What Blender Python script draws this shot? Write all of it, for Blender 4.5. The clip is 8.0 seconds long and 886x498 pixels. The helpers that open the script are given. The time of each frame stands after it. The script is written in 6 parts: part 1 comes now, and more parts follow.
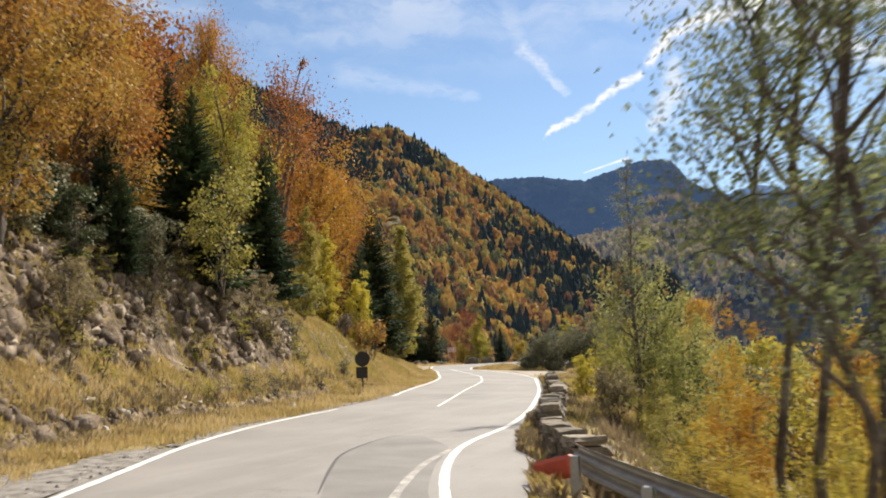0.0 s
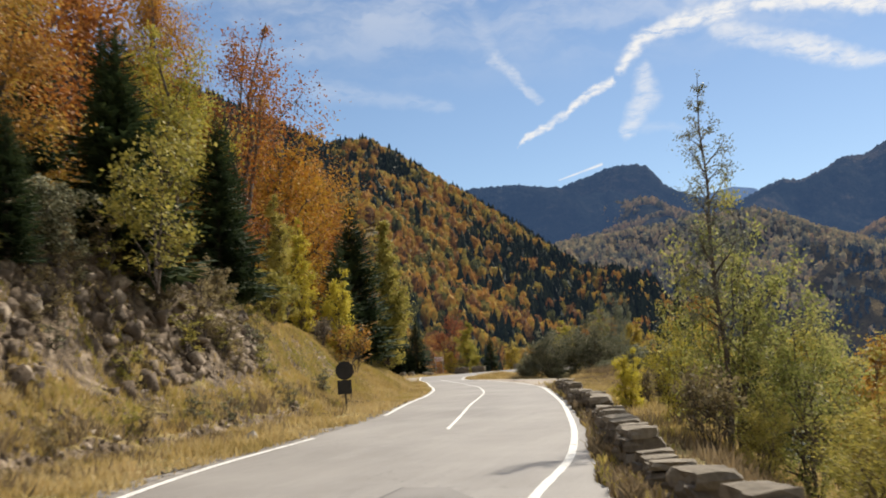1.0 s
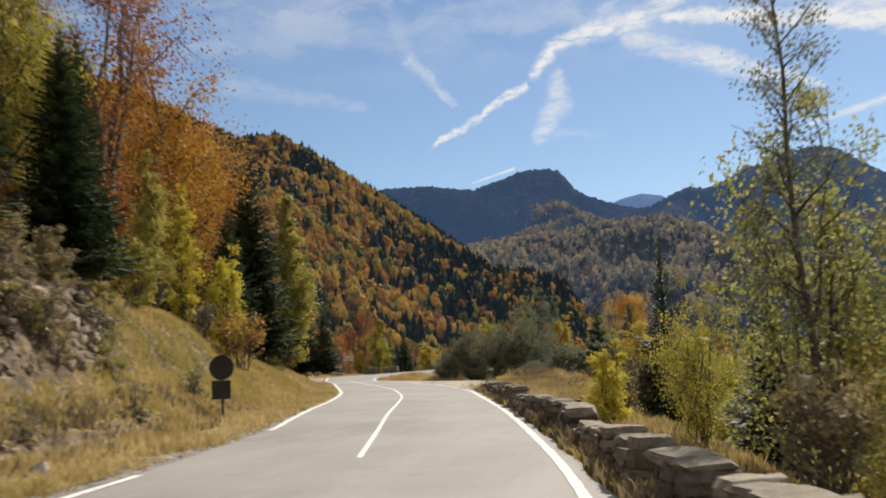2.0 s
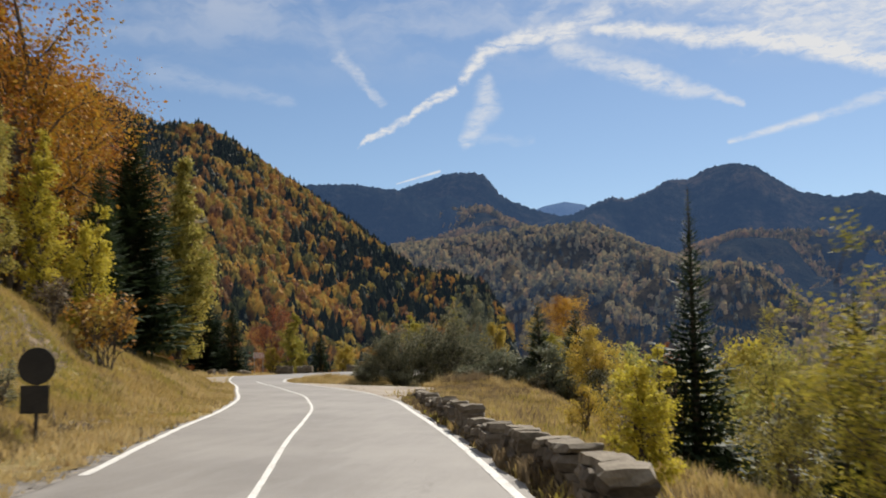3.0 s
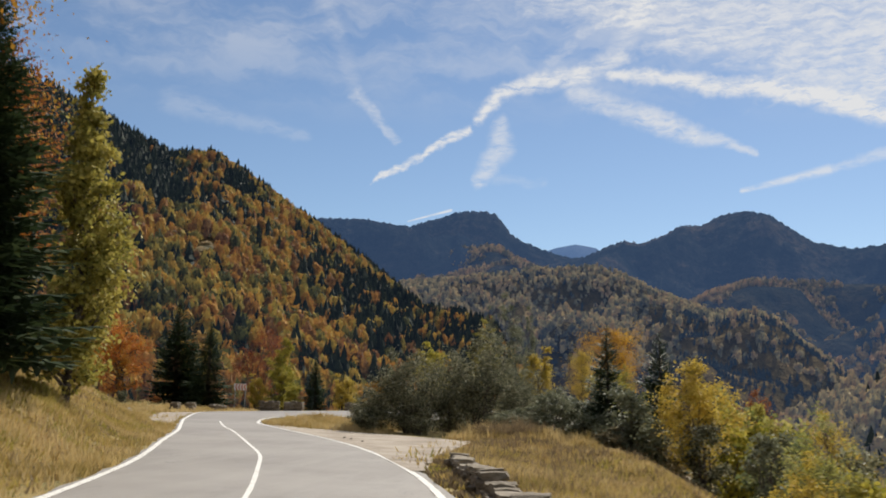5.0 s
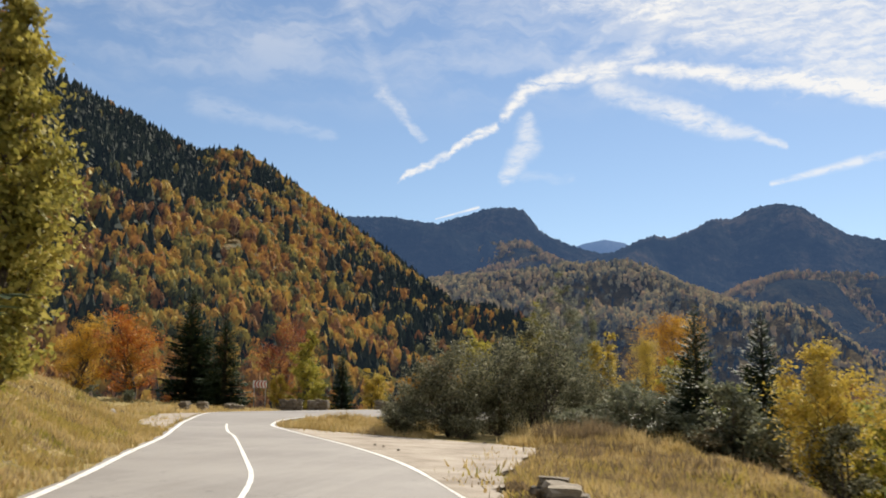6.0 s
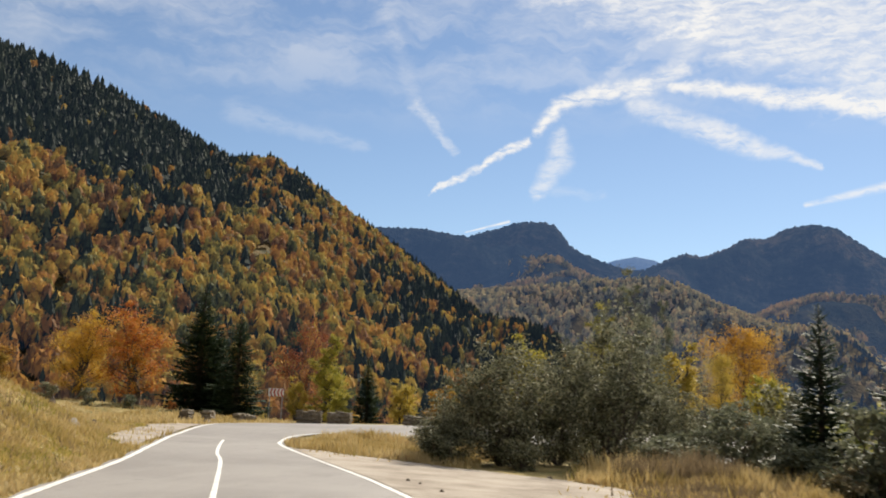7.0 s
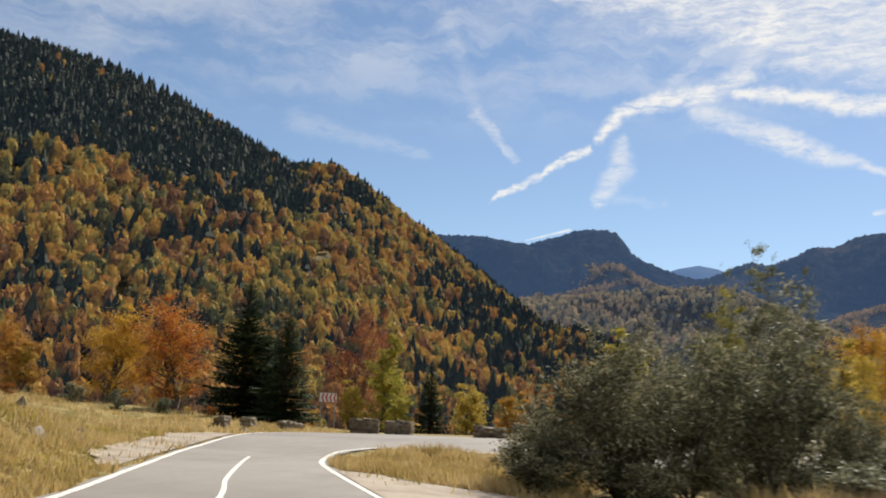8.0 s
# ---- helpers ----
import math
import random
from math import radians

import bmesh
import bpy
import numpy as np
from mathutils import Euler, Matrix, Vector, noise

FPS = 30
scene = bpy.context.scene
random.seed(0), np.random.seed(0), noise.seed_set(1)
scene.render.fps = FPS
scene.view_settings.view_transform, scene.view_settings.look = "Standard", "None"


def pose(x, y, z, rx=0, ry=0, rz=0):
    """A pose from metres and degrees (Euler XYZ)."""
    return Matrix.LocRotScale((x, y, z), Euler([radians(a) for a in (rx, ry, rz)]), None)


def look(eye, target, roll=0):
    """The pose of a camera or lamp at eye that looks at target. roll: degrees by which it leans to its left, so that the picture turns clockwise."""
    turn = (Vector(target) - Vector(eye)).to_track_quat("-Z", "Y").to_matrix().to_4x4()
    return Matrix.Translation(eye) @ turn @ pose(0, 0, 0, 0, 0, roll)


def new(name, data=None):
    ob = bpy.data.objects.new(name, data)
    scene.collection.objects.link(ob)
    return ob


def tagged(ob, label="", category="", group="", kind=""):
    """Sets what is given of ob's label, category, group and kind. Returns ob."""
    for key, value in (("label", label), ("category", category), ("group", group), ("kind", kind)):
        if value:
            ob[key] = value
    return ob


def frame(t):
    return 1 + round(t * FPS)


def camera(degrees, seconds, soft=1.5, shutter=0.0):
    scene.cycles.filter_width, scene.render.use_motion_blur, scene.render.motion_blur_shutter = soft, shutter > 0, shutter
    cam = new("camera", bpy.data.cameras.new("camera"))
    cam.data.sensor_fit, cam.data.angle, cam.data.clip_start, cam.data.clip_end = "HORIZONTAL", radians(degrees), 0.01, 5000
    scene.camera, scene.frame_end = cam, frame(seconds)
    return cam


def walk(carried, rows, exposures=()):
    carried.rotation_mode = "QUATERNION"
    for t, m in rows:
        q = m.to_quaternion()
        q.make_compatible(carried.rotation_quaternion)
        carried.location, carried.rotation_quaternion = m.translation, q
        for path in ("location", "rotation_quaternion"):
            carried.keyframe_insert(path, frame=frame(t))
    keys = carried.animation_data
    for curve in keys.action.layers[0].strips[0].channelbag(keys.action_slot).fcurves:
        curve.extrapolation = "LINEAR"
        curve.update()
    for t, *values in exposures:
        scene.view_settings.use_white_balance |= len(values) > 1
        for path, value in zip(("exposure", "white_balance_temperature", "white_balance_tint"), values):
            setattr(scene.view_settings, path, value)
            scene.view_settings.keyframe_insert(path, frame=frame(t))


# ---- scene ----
cam = camera(47.0, 8.0, soft=1.85, shutter=0.4)
PATH = [
    (0, (9.397, -0.653, 1.378), (3.577, 18.357, 3.518), -1.50),
    (0.5, (7.937, 2.864, 1.311), (2.151, 21.884, 3.491), -2.97),
    (1, (6.610, 6.242, 1.311), (1.221, 25.360, 3.648), -3.41),
    (1.5, (5.403, 9.928, 1.284), (0.791, 29.241, 3.679), -3.32),
    (2, (4.412, 13.756, 1.238), (0.704, 33.278, 3.506), -2.86),
    (2.2, (4.042, 15.287, 1.242), (0.684, 34.877, 3.474), -2.55),
    (3.3, (2.285, 23.761, 1.437), (0.334, 43.530, 3.757), -0.33),
    (3.5, (1.996, 25.324, 1.442), (0.144, 45.081, 3.941), -0.06),
    (4, (1.318, 29.260, 1.454), (-0.493, 48.967, 4.343), 0.90),
    (4.5, (0.576, 33.150, 1.406), (-1.429, 52.812, 4.470), 1.27),
    (4.7, (0.307, 34.711, 1.504), (-1.875, 54.358, 4.544), 1.45),
    (5.8, (-1.449, 43.131, 1.517), (-4.243, 62.721, 4.420), 0.51),
    (6, (-1.764, 44.606, 1.484), (-4.686, 64.173, 4.415), 0.77),
    (6.5, (-2.628, 48.252, 1.584), (-5.829, 67.753, 4.660), 1.83),
    (7, (-3.518, 51.858, 1.604), (-7.013, 71.294, 4.771), 2.48),
    (7.5, (-4.469, 55.489, 1.646), (-8.426, 74.821, 4.908), 2.97),
    (8, (-5.560, 59.176, 1.641), (-10.210, 78.352, 4.906), 3.23),
]
walk(cam, [(t, look(eye, target, roll)) for t, eye, target, roll in PATH],
     exposures=[(0, 0.72, 6850, 10), (1, 0.42, 6850, 10), (2, 0.32, 6850, 10), (3.5, 0.12, 6650, 10), (4.5, 0.08, 6600, 10), (6, 0.47, 6950, 10), (7, 0.45, 6950, 10), (8, 0.41, 6900, 10)])

# ---- world and sun ----
SUN_AZ, SUN_EL = 22.0, 41.0      # degrees to the right of +y, and above the horizon


def cloudy_sky():
    w = bpy.data.worlds.new("sky")
    scene.world = w
    w.use_nodes = True
    nt = w.node_tree
    nt.nodes.clear()

    def nd(kind):
        return nt.nodes.new(kind)

    def math_(op, a, b=None, clamp=False):
        n = nd("ShaderNodeMath")
        n.operation, n.use_clamp = op, clamp
        for i, v in enumerate((a, b)):
            if v is None:
                continue
            if isinstance(v, (int, float)):
                n.inputs[i].default_value = v
            else:
                nt.links.new(v, n.inputs[i])
        return n.outputs[0]

    def vec(op, a, b=None):
        n = nd("ShaderNodeVectorMath")
        n.operation = op
        for i, v in enumerate((a, b)):
            if v is None:
                continue
            if isinstance(v, (tuple, list)):
                n.inputs[i].default_value = v
            elif isinstance(v, (int, float)):
                n.inputs["Scale"].default_value = v
            else:
                nt.links.new(v, n.inputs[i])
        return n.outputs["Value"] if op in ("DOT_PRODUCT", "LENGTH") else n.outputs[0]

    coord = nd("ShaderNodeTexCoord")
    sep = nd("ShaderNodeSeparateXYZ")
    nt.links.new(coord.outputs["Generated"], sep.inputs[0])
    az = math_("MULTIPLY", math_("ARCTAN2", sep.outputs[0], sep.outputs[1]), 57.2958)
    el = math_("MULTIPLY", math_("ARCSINE", sep.outputs[2]), 57.2958)
    comb = nd("ShaderNodeCombineXYZ")
    nt.links.new(az, comb.inputs[0])
    nt.links.new(el, comb.inputs[1])
    p0 = comb.outputs[0]

    def tex(p, scale, detail=5.0, rough=0.6, stretch=(1, 1, 1), turn=0.0):
        m = nd("ShaderNodeMapping")
        m.inputs["Scale"].default_value = stretch
        m.inputs["Rotation"].default_value = (0, 0, radians(turn))
        nt.links.new(p, m.inputs[0])
        n = nd("ShaderNodeTexNoise")
        n.inputs["Scale"].default_value, n.inputs["Detail"].default_value, n.inputs["Roughness"].default_value = scale, detail, rough
        nt.links.new(m.outputs[0], n.inputs["Vector"])
        return n

    def bent(p, scale, amount):
        d = vec("SUBTRACT", tex(p, scale, 3.0).outputs["Color"], (0.5, 0.5, 0.5))
        return vec("ADD", p, vec("SCALE", d, amount))

    def soft_step(v, lo, hi):
        n = nd("ShaderNodeMapRange")
        n.interpolation_type = "SMOOTHSTEP"
        n.inputs[1].default_value, n.inputs[2].default_value = lo, hi
        nt.links.new(v, n.inputs[0])
        return n.outputs[0]

    p1 = bent(p0, 0.6, 1.0)
    p2 = bent(p0, 0.35, 2.6)
    grain = tex(p1, 0.9, 6.0, 0.62, (0.7, 2.4, 1), -14).outputs[0]

    def streak(p, a, b, w0, w1, density):
        """A streak of cloud from a to b, in degrees of azimuth and height."""
        ab = (b[0] - a[0], b[1] - a[1], 0)
        n2 = ab[0] ** 2 + ab[1] ** 2
        pa = vec("SUBTRACT", p, (*a, 0))
        h = math_("MULTIPLY", vec("DOT_PRODUCT", pa, ab), 1 / n2, True)
        sc = nd("ShaderNodeVectorMath")
        sc.operation = "SCALE"
        sc.inputs[0].default_value = ab
        nt.links.new(h, sc.inputs["Scale"])
        d = vec("LENGTH", vec("SUBTRACT", pa, sc.outputs[0]))
        width = math_("ADD", math_("MULTIPLY", h, w1 - w0), w0)
        rel = math_("SUBTRACT", 1.0, math_("DIVIDE", d, width))
        return math_("MULTIPLY", soft_step(rel, 0.0, 0.9), density)

    def trail(p, points, widths, densities):
        """A bent streak through several points."""
        return [streak(p, points[k], points[k + 1], widths[k], widths[k + 1], densities[k]) for k in range(len(points) - 1)]

    p3 = bent(bent(p0, 0.5, 0.9), 1.7, 0.5)
    parts = (
        trail(p3, [(-11.3, 12.0), (-8.7, 13.6), (-5.6, 15.3)], [0.16, 0.34, 0.42], [1.0, 1.0])
        + trail(p0, [(-8.95, 10.1), (-6.5, 10.78)], [0.05, 0.12], [0.9])
        + trail(p1, [(-14.2, 22.2), (-13.4, 20.4), (-12.3, 17.3)], [0.9, 0.8, 0.55], [0.16, 0.12])
        + trail(p3, [(-12.2, 17.2), (-9.8, 14.5)], [0.5, 0.32], [0.4])
        + trail(p3, [(-3.7, 15.5), (-3.8, 14.1), (-4.9, 12.3)], [0.75, 1.05, 0.6], [0.6, 0.6])
        + trail(p1, [(-4.2, 12.6), (-1.2, 12.3)], [0.5, 0.4], [0.16])
        + trail(p3, [(-5.1, 16.0), (-3.8, 17.2), (-1.5, 18.0), (1.1, 18.3), (3.0, 19.2), (4.4, 22.0)], [0.5, 0.62, 0.75, 0.9, 0.95, 0.9], [0.95, 0.95, 0.85, 0.6, 0.3])
        + trail(p3, [(-0.9, 19.1), (1.1, 20.5), (3.8, 21.7)], [0.45, 0.4, 0.4], [0.25, 0.28])
        + trail(p3, [(0.4, 17.3), (4.3, 16.0), (7.4, 14.8), (10.5, 13.7)], [0.75, 0.95, 0.8, 0.25], [0.55, 0.75, 0.6])
        + trail(p3, [(2.6, 18.3), (5.9, 17.9), (10.5, 17.1), (13.5, 16.6), (18.2, 14.9), (24.0, 13.2)], [0.5, 0.65, 0.7, 0.8, 0.9, 0.8], [0.9, 0.95, 1.0, 1.0, 0.8])
        + trail(p0, [(9.7, 11.75), (14.2, 12.65)], [0.2, 0.4], [0.7])
        + trail(p1, [(14.2, 12.65), (18.2, 13.7), (25.0, 15.6)], [0.4, 0.55, 0.6], [0.45, 0.4])
        + trail(p1, [(-22.6, 15.9), (-15.0, 14.6)], [0.9, 0.5], [0.17])
    )
    total = parts[0]
    for q in parts[1:]:
        total = math_("MAXIMUM", total, q)
    ripple = tex(p1, 2.1, 6.0, 0.66, (0.45, 2.6, 1), -20).outputs[0]
    body = math_("ADD", math_("MULTIPLY", grain, 0.6), math_("MULTIPLY", ripple, 0.4))
    total = math_("MULTIPLY", total, soft_step(body, 0.28, 0.58))
    # a field of high cloud, thicker towards the sun, and a thin veil round it
    edge = math_("ADD", math_("SUBTRACT", math_("ADD", el, math_("MULTIPLY", az, 0.3)), 20.6), math_("MULTIPLY", math_("SUBTRACT", tex(p2, 0.3, 4.0, 0.6, (0.5, 1.6, 1), -10).outputs[0], 0.5), 7.0))
    field = math_("MULTIPLY", soft_step(edge, -0.9, 1.9), math_("ADD", math_("MULTIPLY", soft_step(body, 0.34, 0.64), 0.55), 0.3))
    veil = tex(p2, 0.22, 6.0, 0.6, (0.6, 2.2, 1), 12).outputs[0]
    veil = math_("MULTIPLY", soft_step(veil, 0.34, 0.70), math_("MULTIPLY", soft_step(el, 14.5, 20.5), 0.36))
    cover = math_("MINIMUM", math_("ADD", total, math_("MAXIMUM", field, veil)), 0.96)

    sky = nd("ShaderNodeTexSky")
    sky.sky_type, sky.sun_disc = "NISHITA", False
    sky.sun_elevation, sky.sun_rotation = radians(SUN_EL), radians(SUN_AZ)
    sky.altitude, sky.air_density, sky.dust_density, sky.ozone_density = 1000, 1.0, 0.25, 3.0
    bg = nd("ShaderNodeBackground")
    bg.inputs["Strength"].default_value = 0.085
    nt.links.new(sky.outputs[0], bg.inputs["Color"])
    white = nd("ShaderNodeBackground")
    white.inputs["Color"].default_value, white.inputs["Strength"].default_value = (0.95, 0.97, 1.0, 1), 0.70
    mix = nd("ShaderNodeMixShader")
    nt.links.new(cover, mix.inputs[0])
    nt.links.new(bg.outputs[0], mix.inputs[1])
    nt.links.new(white.outputs[0], mix.inputs[2])
    out = nd("ShaderNodeOutputWorld")
    nt.links.new(mix.outputs[0], out.inputs["Surface"])


cloudy_sky()
sun = new("sun", bpy.data.lights.new("sun", "SUN"))
sun.data.energy, sun.data.angle, sun.data.color = 5.0, radians(0.6), (1.0, 0.94, 0.84)
a, e = radians(SUN_AZ), radians(SUN_EL)
sun.matrix_world = look((60, 60, 80), Vector((60, 60, 80)) - Vector((math.sin(a) * math.cos(e), math.cos(a) * math.cos(e), math.sin(e))))


# ---- materials ----
def material(name, build):
    m = bpy.data.materials.new(name)
    m.use_nodes = True
    nt = m.node_tree
    nt.nodes.clear()
    out = nt.nodes.new("ShaderNodeOutputMaterial")
    nt.links.new(build(nt), out.inputs["Surface"])
    return m


def noise_node(nt, scale, detail=4.0, rough=0.6, stretch=None):
    geo = nt.nodes.new("ShaderNodeNewGeometry")
    n = nt.nodes.new("ShaderNodeTexNoise")
    n.inputs["Scale"].default_value, n.inputs["Detail"].default_value, n.inputs["Roughness"].default_value = scale, detail, rough
    if stretch:
        mp = nt.nodes.new("ShaderNodeMapping")
        mp.inputs["Scale"].default_value = stretch
        nt.links.new(geo.outputs["Position"], mp.inputs[0])
        nt.links.new(mp.outputs[0], n.inputs["Vector"])
    else:
        nt.links.new(geo.outputs["Position"], n.inputs["Vector"])
    return n.outputs[0]


def op(nt, kind, a, b, clamp=False):
    n = nt.nodes.new("ShaderNodeMath")
    n.operation, n.use_clamp = kind, clamp
    for i, v in enumerate((a, b)):
        if isinstance(v, (int, float)):
            n.inputs[i].default_value = v
        else:
            nt.links.new(v, n.inputs[i])
    return n.outputs[0]


def span(nt, v, lo, hi):
    n = nt.nodes.new("ShaderNodeMapRange")
    n.interpolation_type = "SMOOTHSTEP"
    n.inputs[1].default_value, n.inputs[2].default_value = lo, hi
    nt.links.new(v, n.inputs[0])
    return n.outputs[0]


def ramp(nt, fac, cols):
    n = nt.nodes.new("ShaderNodeValToRGB")
    el = n.color_ramp.elements
    while len(el) < len(cols):
        el.new(0.5)
    for i, c in enumerate(cols):
        el[i].position = i / (len(cols) - 1)
        el[i].color = (*c, 1)
    nt.links.new(fac, n.inputs[0])
    return n.outputs[0]


def mixed(nt, fac, a, b):
    n = nt.nodes.new("ShaderNodeMix")
    n.data_type = "RGBA"
    for sock, v in ((n.inputs[0], fac), (n.inputs[6], a), (n.inputs[7], b)):
        if isinstance(v, (int, float)):
            sock.default_value = v
        elif isinstance(v, tuple):
            sock.default_value = (*v, 1)
        else:
            nt.links.new(v, sock)
    return n.outputs[2]


def finish(nt, col, rough=0.9, bump=None, strength=0.4, dist=0.03, metal=0.0, spec=0.3):
    b = nt.nodes.new("ShaderNodeBsdfPrincipled")
    if isinstance(col, tuple):
        b.inputs["Base Color"].default_value = (*col, 1)
    else:
        nt.links.new(col, b.inputs["Base Color"])
    b.inputs["Roughness"].default_value, b.inputs["Metallic"].default_value = rough, metal
    b.inputs["Specular IOR Level"].default_value = spec
    if bump is not None:
        k = nt.nodes.new("ShaderNodeBump")
        k.inputs["Strength"].default_value, k.inputs["Distance"].default_value = strength, dist
        nt.links.new(bump, k.inputs["Height"])
        nt.links.new(k.outputs[0], b.inputs["Normal"])
    return b.outputs[0]


def grainy(name, cols, scale=2.0, fine=25.0, rough=0.9, strength=0.5, dist=0.02, metal=0.0, random_by="", spec=0.3):
    def build(nt):
        f = op(nt, "ADD", op(nt, "MULTIPLY", noise_node(nt, scale), 0.65), op(nt, "MULTIPLY", noise_node(nt, fine, 3), 0.35))
        f = span(nt, f, 0.3, 0.7)
        if random_by == "object":
            r = nt.nodes.new("ShaderNodeObjectInfo").outputs["Random"]
            f = op(nt, "ADD", op(nt, "MULTIPLY", f, 0.5), op(nt, "MULTIPLY", r, 0.5))
        if random_by == "island":
            r = nt.nodes.new("ShaderNodeNewGeometry").outputs["Random Per Island"]
            f = op(nt, "ADD", op(nt, "MULTIPLY", f, 0.4), op(nt, "MULTIPLY", r, 0.6))
        return finish(nt, ramp(nt, f, cols), rough, noise_node(nt, fine, 4), strength, dist, metal, spec)
    return material(name, build)


def leafy(name, cols, through_light=0.4, patch=0.9, share=0.5):
    """Leaves: each its own shade, patches over the crown, and light that shines through."""
    def build(nt):
        r = nt.nodes.new("ShaderNodeNewGeometry").outputs["Random Per Island"]
        n = span(nt, noise_node(nt, patch, 2), 0.3, 0.7)
        o = nt.nodes.new("ShaderNodeObjectInfo").outputs["Random"]
        f = op(nt, "ADD", op(nt, "MULTIPLY", r, share), op(nt, "MULTIPLY", n, 0.85 - share))
        f = op(nt, "ADD", f, op(nt, "MULTIPLY", o, 0.15))
        c = ramp(nt, f, cols)
        t = nt.nodes.new("ShaderNodeBsdfTranslucent")
        nt.links.new(c, t.inputs["Color"])
        mx = nt.nodes.new("ShaderNodeMixShader")
        mx.inputs[0].default_value = through_light
        nt.links.new(finish(nt, c, 0.65, spec=0.25), mx.inputs[1])
        nt.links.new(t.outputs[0], mx.inputs[2])
        return mx.outputs[0]
    return material(name, build)


def ground_build(nt):
    geo = nt.nodes.new("ShaderNodeNewGeometry")
    sep = nt.nodes.new("ShaderNodeSeparateXYZ")
    nt.links.new(geo.outputs["True Normal"], sep.inputs[0])
    steep = op(nt, "ADD", sep.outputs[2], op(nt, "MULTIPLY", op(nt, "SUBTRACT", noise_node(nt, 0.9, 5), 0.5), 0.45))
    grass = ramp(nt, span(nt, noise_node(nt, 0.9, 7, 0.7), 0.3, 0.7), [(0.12, 0.11, 0.035), (0.22, 0.175, 0.06), (0.31, 0.235, 0.095), (0.17, 0.12, 0.055)])
    soil = ramp(nt, span(nt, noise_node(nt, 2.2, 7, 0.7, (1.6, 0.8, 0.6)), 0.3, 0.7), [(0.034, 0.023, 0.014), (0.088, 0.061, 0.037), (0.165, 0.12, 0.075), (0.32, 0.25, 0.18)])
    col = mixed(nt, span(nt, steep, 0.88, 0.7), grass, soil)
    return finish(nt, col, 0.95, noise_node(nt, 9.0, 6), 0.8, 0.12)


M_GROUND = material("dry_grass_and_rock", ground_build)


def asphalt_build(nt):
    f = op(nt, "ADD", op(nt, "MULTIPLY", noise_node(nt, 0.25, 4), 0.6), op(nt, "MULTIPLY", noise_node(nt, 60, 2), 0.4))
    col = ramp(nt, span(nt, f, 0.3, 0.7), [(0.165, 0.151, 0.139), (0.215, 0.198, 0.182), (0.26, 0.242, 0.223)])
    stain = span(nt, noise_node(nt, 0.6, 5, 0.7, (1.0, 0.3, 1)), 0.58, 0.75)
    col = mixed(nt, op(nt, "MULTIPLY", stain, 0.45), col, (0.115, 0.106, 0.10))
    worn = span(nt, noise_node(nt, 0.8, 6, 0.75, (1.4, 0.16, 1)), 0.42, 0.66)
    col = mixed(nt, op(nt, "MULTIPLY", worn, 0.4), col, (0.295, 0.277, 0.256))
    crack = noise_node(nt, 0.9, 3, 0.5)
    crack = span(nt, op(nt, "ABSOLUTE", op(nt, "SUBTRACT", crack, 0.5), 0.0), 0.006, 0.0)
    col = mixed(nt, op(nt, "MULTIPLY", crack, op(nt, "MULTIPLY", span(nt, noise_node(nt, 0.3, 2), 0.5, 0.6), 0.6)), col, (0.09, 0.085, 0.08))
    return finish(nt, col, 0.68, noise_node(nt, 90, 3), 0.5, 0.006, spec=0.45)


M_ASPHALT = material("sunbleached_asphalt", asphalt_build)


def line_build(nt):
    f = span(nt, op(nt, "ADD", op(nt, "MULTIPLY", noise_node(nt, 5.0, 5, 0.7), 0.7), op(nt, "MULTIPLY", noise_node(nt, 40, 2), 0.3)), 0.33, 0.5)
    return finish(nt, mixed(nt, f, (0.31, 0.29, 0.27), (0.68, 0.67, 0.64)), 0.7, noise_node(nt, 90, 3), 0.3, 0.004)


M_PATCH = grainy("newer_darker_asphalt", [(0.135, 0.124, 0.116), (0.175, 0.162, 0.15), (0.215, 0.20, 0.187)], 0.8, 60, 0.7, 0.4, 0.005, spec=0.4)
M_FADED = grainy("nearly_worn_off_paint", [(0.20, 0.185, 0.17), (0.30, 0.28, 0.26), (0.48, 0.46, 0.43)], 4, 40, 0.75)
M_LINE = material("worn_white_road_paint", line_build)
M_GRAVEL = grainy("pale_sandy_gravel", [(0.21, 0.172, 0.135), (0.32, 0.275, 0.225), (0.41, 0.36, 0.30)], 0.9, 40, 0.95, 0.7, 0.02)
M_DARKGRAVEL = grainy("grey_roadside_gravel", [(0.10, 0.09, 0.08), (0.22, 0.20, 0.18), (0.36, 0.33, 0.30)], 4, 40, 0.95, 0.8, 0.03)
M_TAR = grainy("black_tar_seam", [(0.05, 0.05, 0.05), (0.11, 0.10, 0.10)], 3, 60, 0.6)
M_STONE = grainy("weathered_limestone", [(0.06, 0.048, 0.036), (0.14, 0.115, 0.088), (0.27, 0.23, 0.18)], 6, 35, 0.9, 0.7, 0.02, random_by="object")
M_CAP = grainy("pale_capstone", [(0.09, 0.072, 0.052), (0.19, 0.16, 0.12), (0.34, 0.295, 0.235)], 7, 35, 0.9, 0.6, 0.02, random_by="object")
M_ROCK = grainy("grey_brown_bank_rock", [(0.036, 0.026, 0.017), (0.09, 0.067, 0.046), (0.17, 0.13, 0.094), (0.40, 0.34, 0.27)], 3.5, 18, 0.92, 1.0, 0.06, random_by="object")
M_STEEL = grainy("galvanised_steel", [(0.25, 0.25, 0.25), (0.42, 0.42, 0.42)], 3, 40, 0.45, 0.1, 0.005, 0.8)
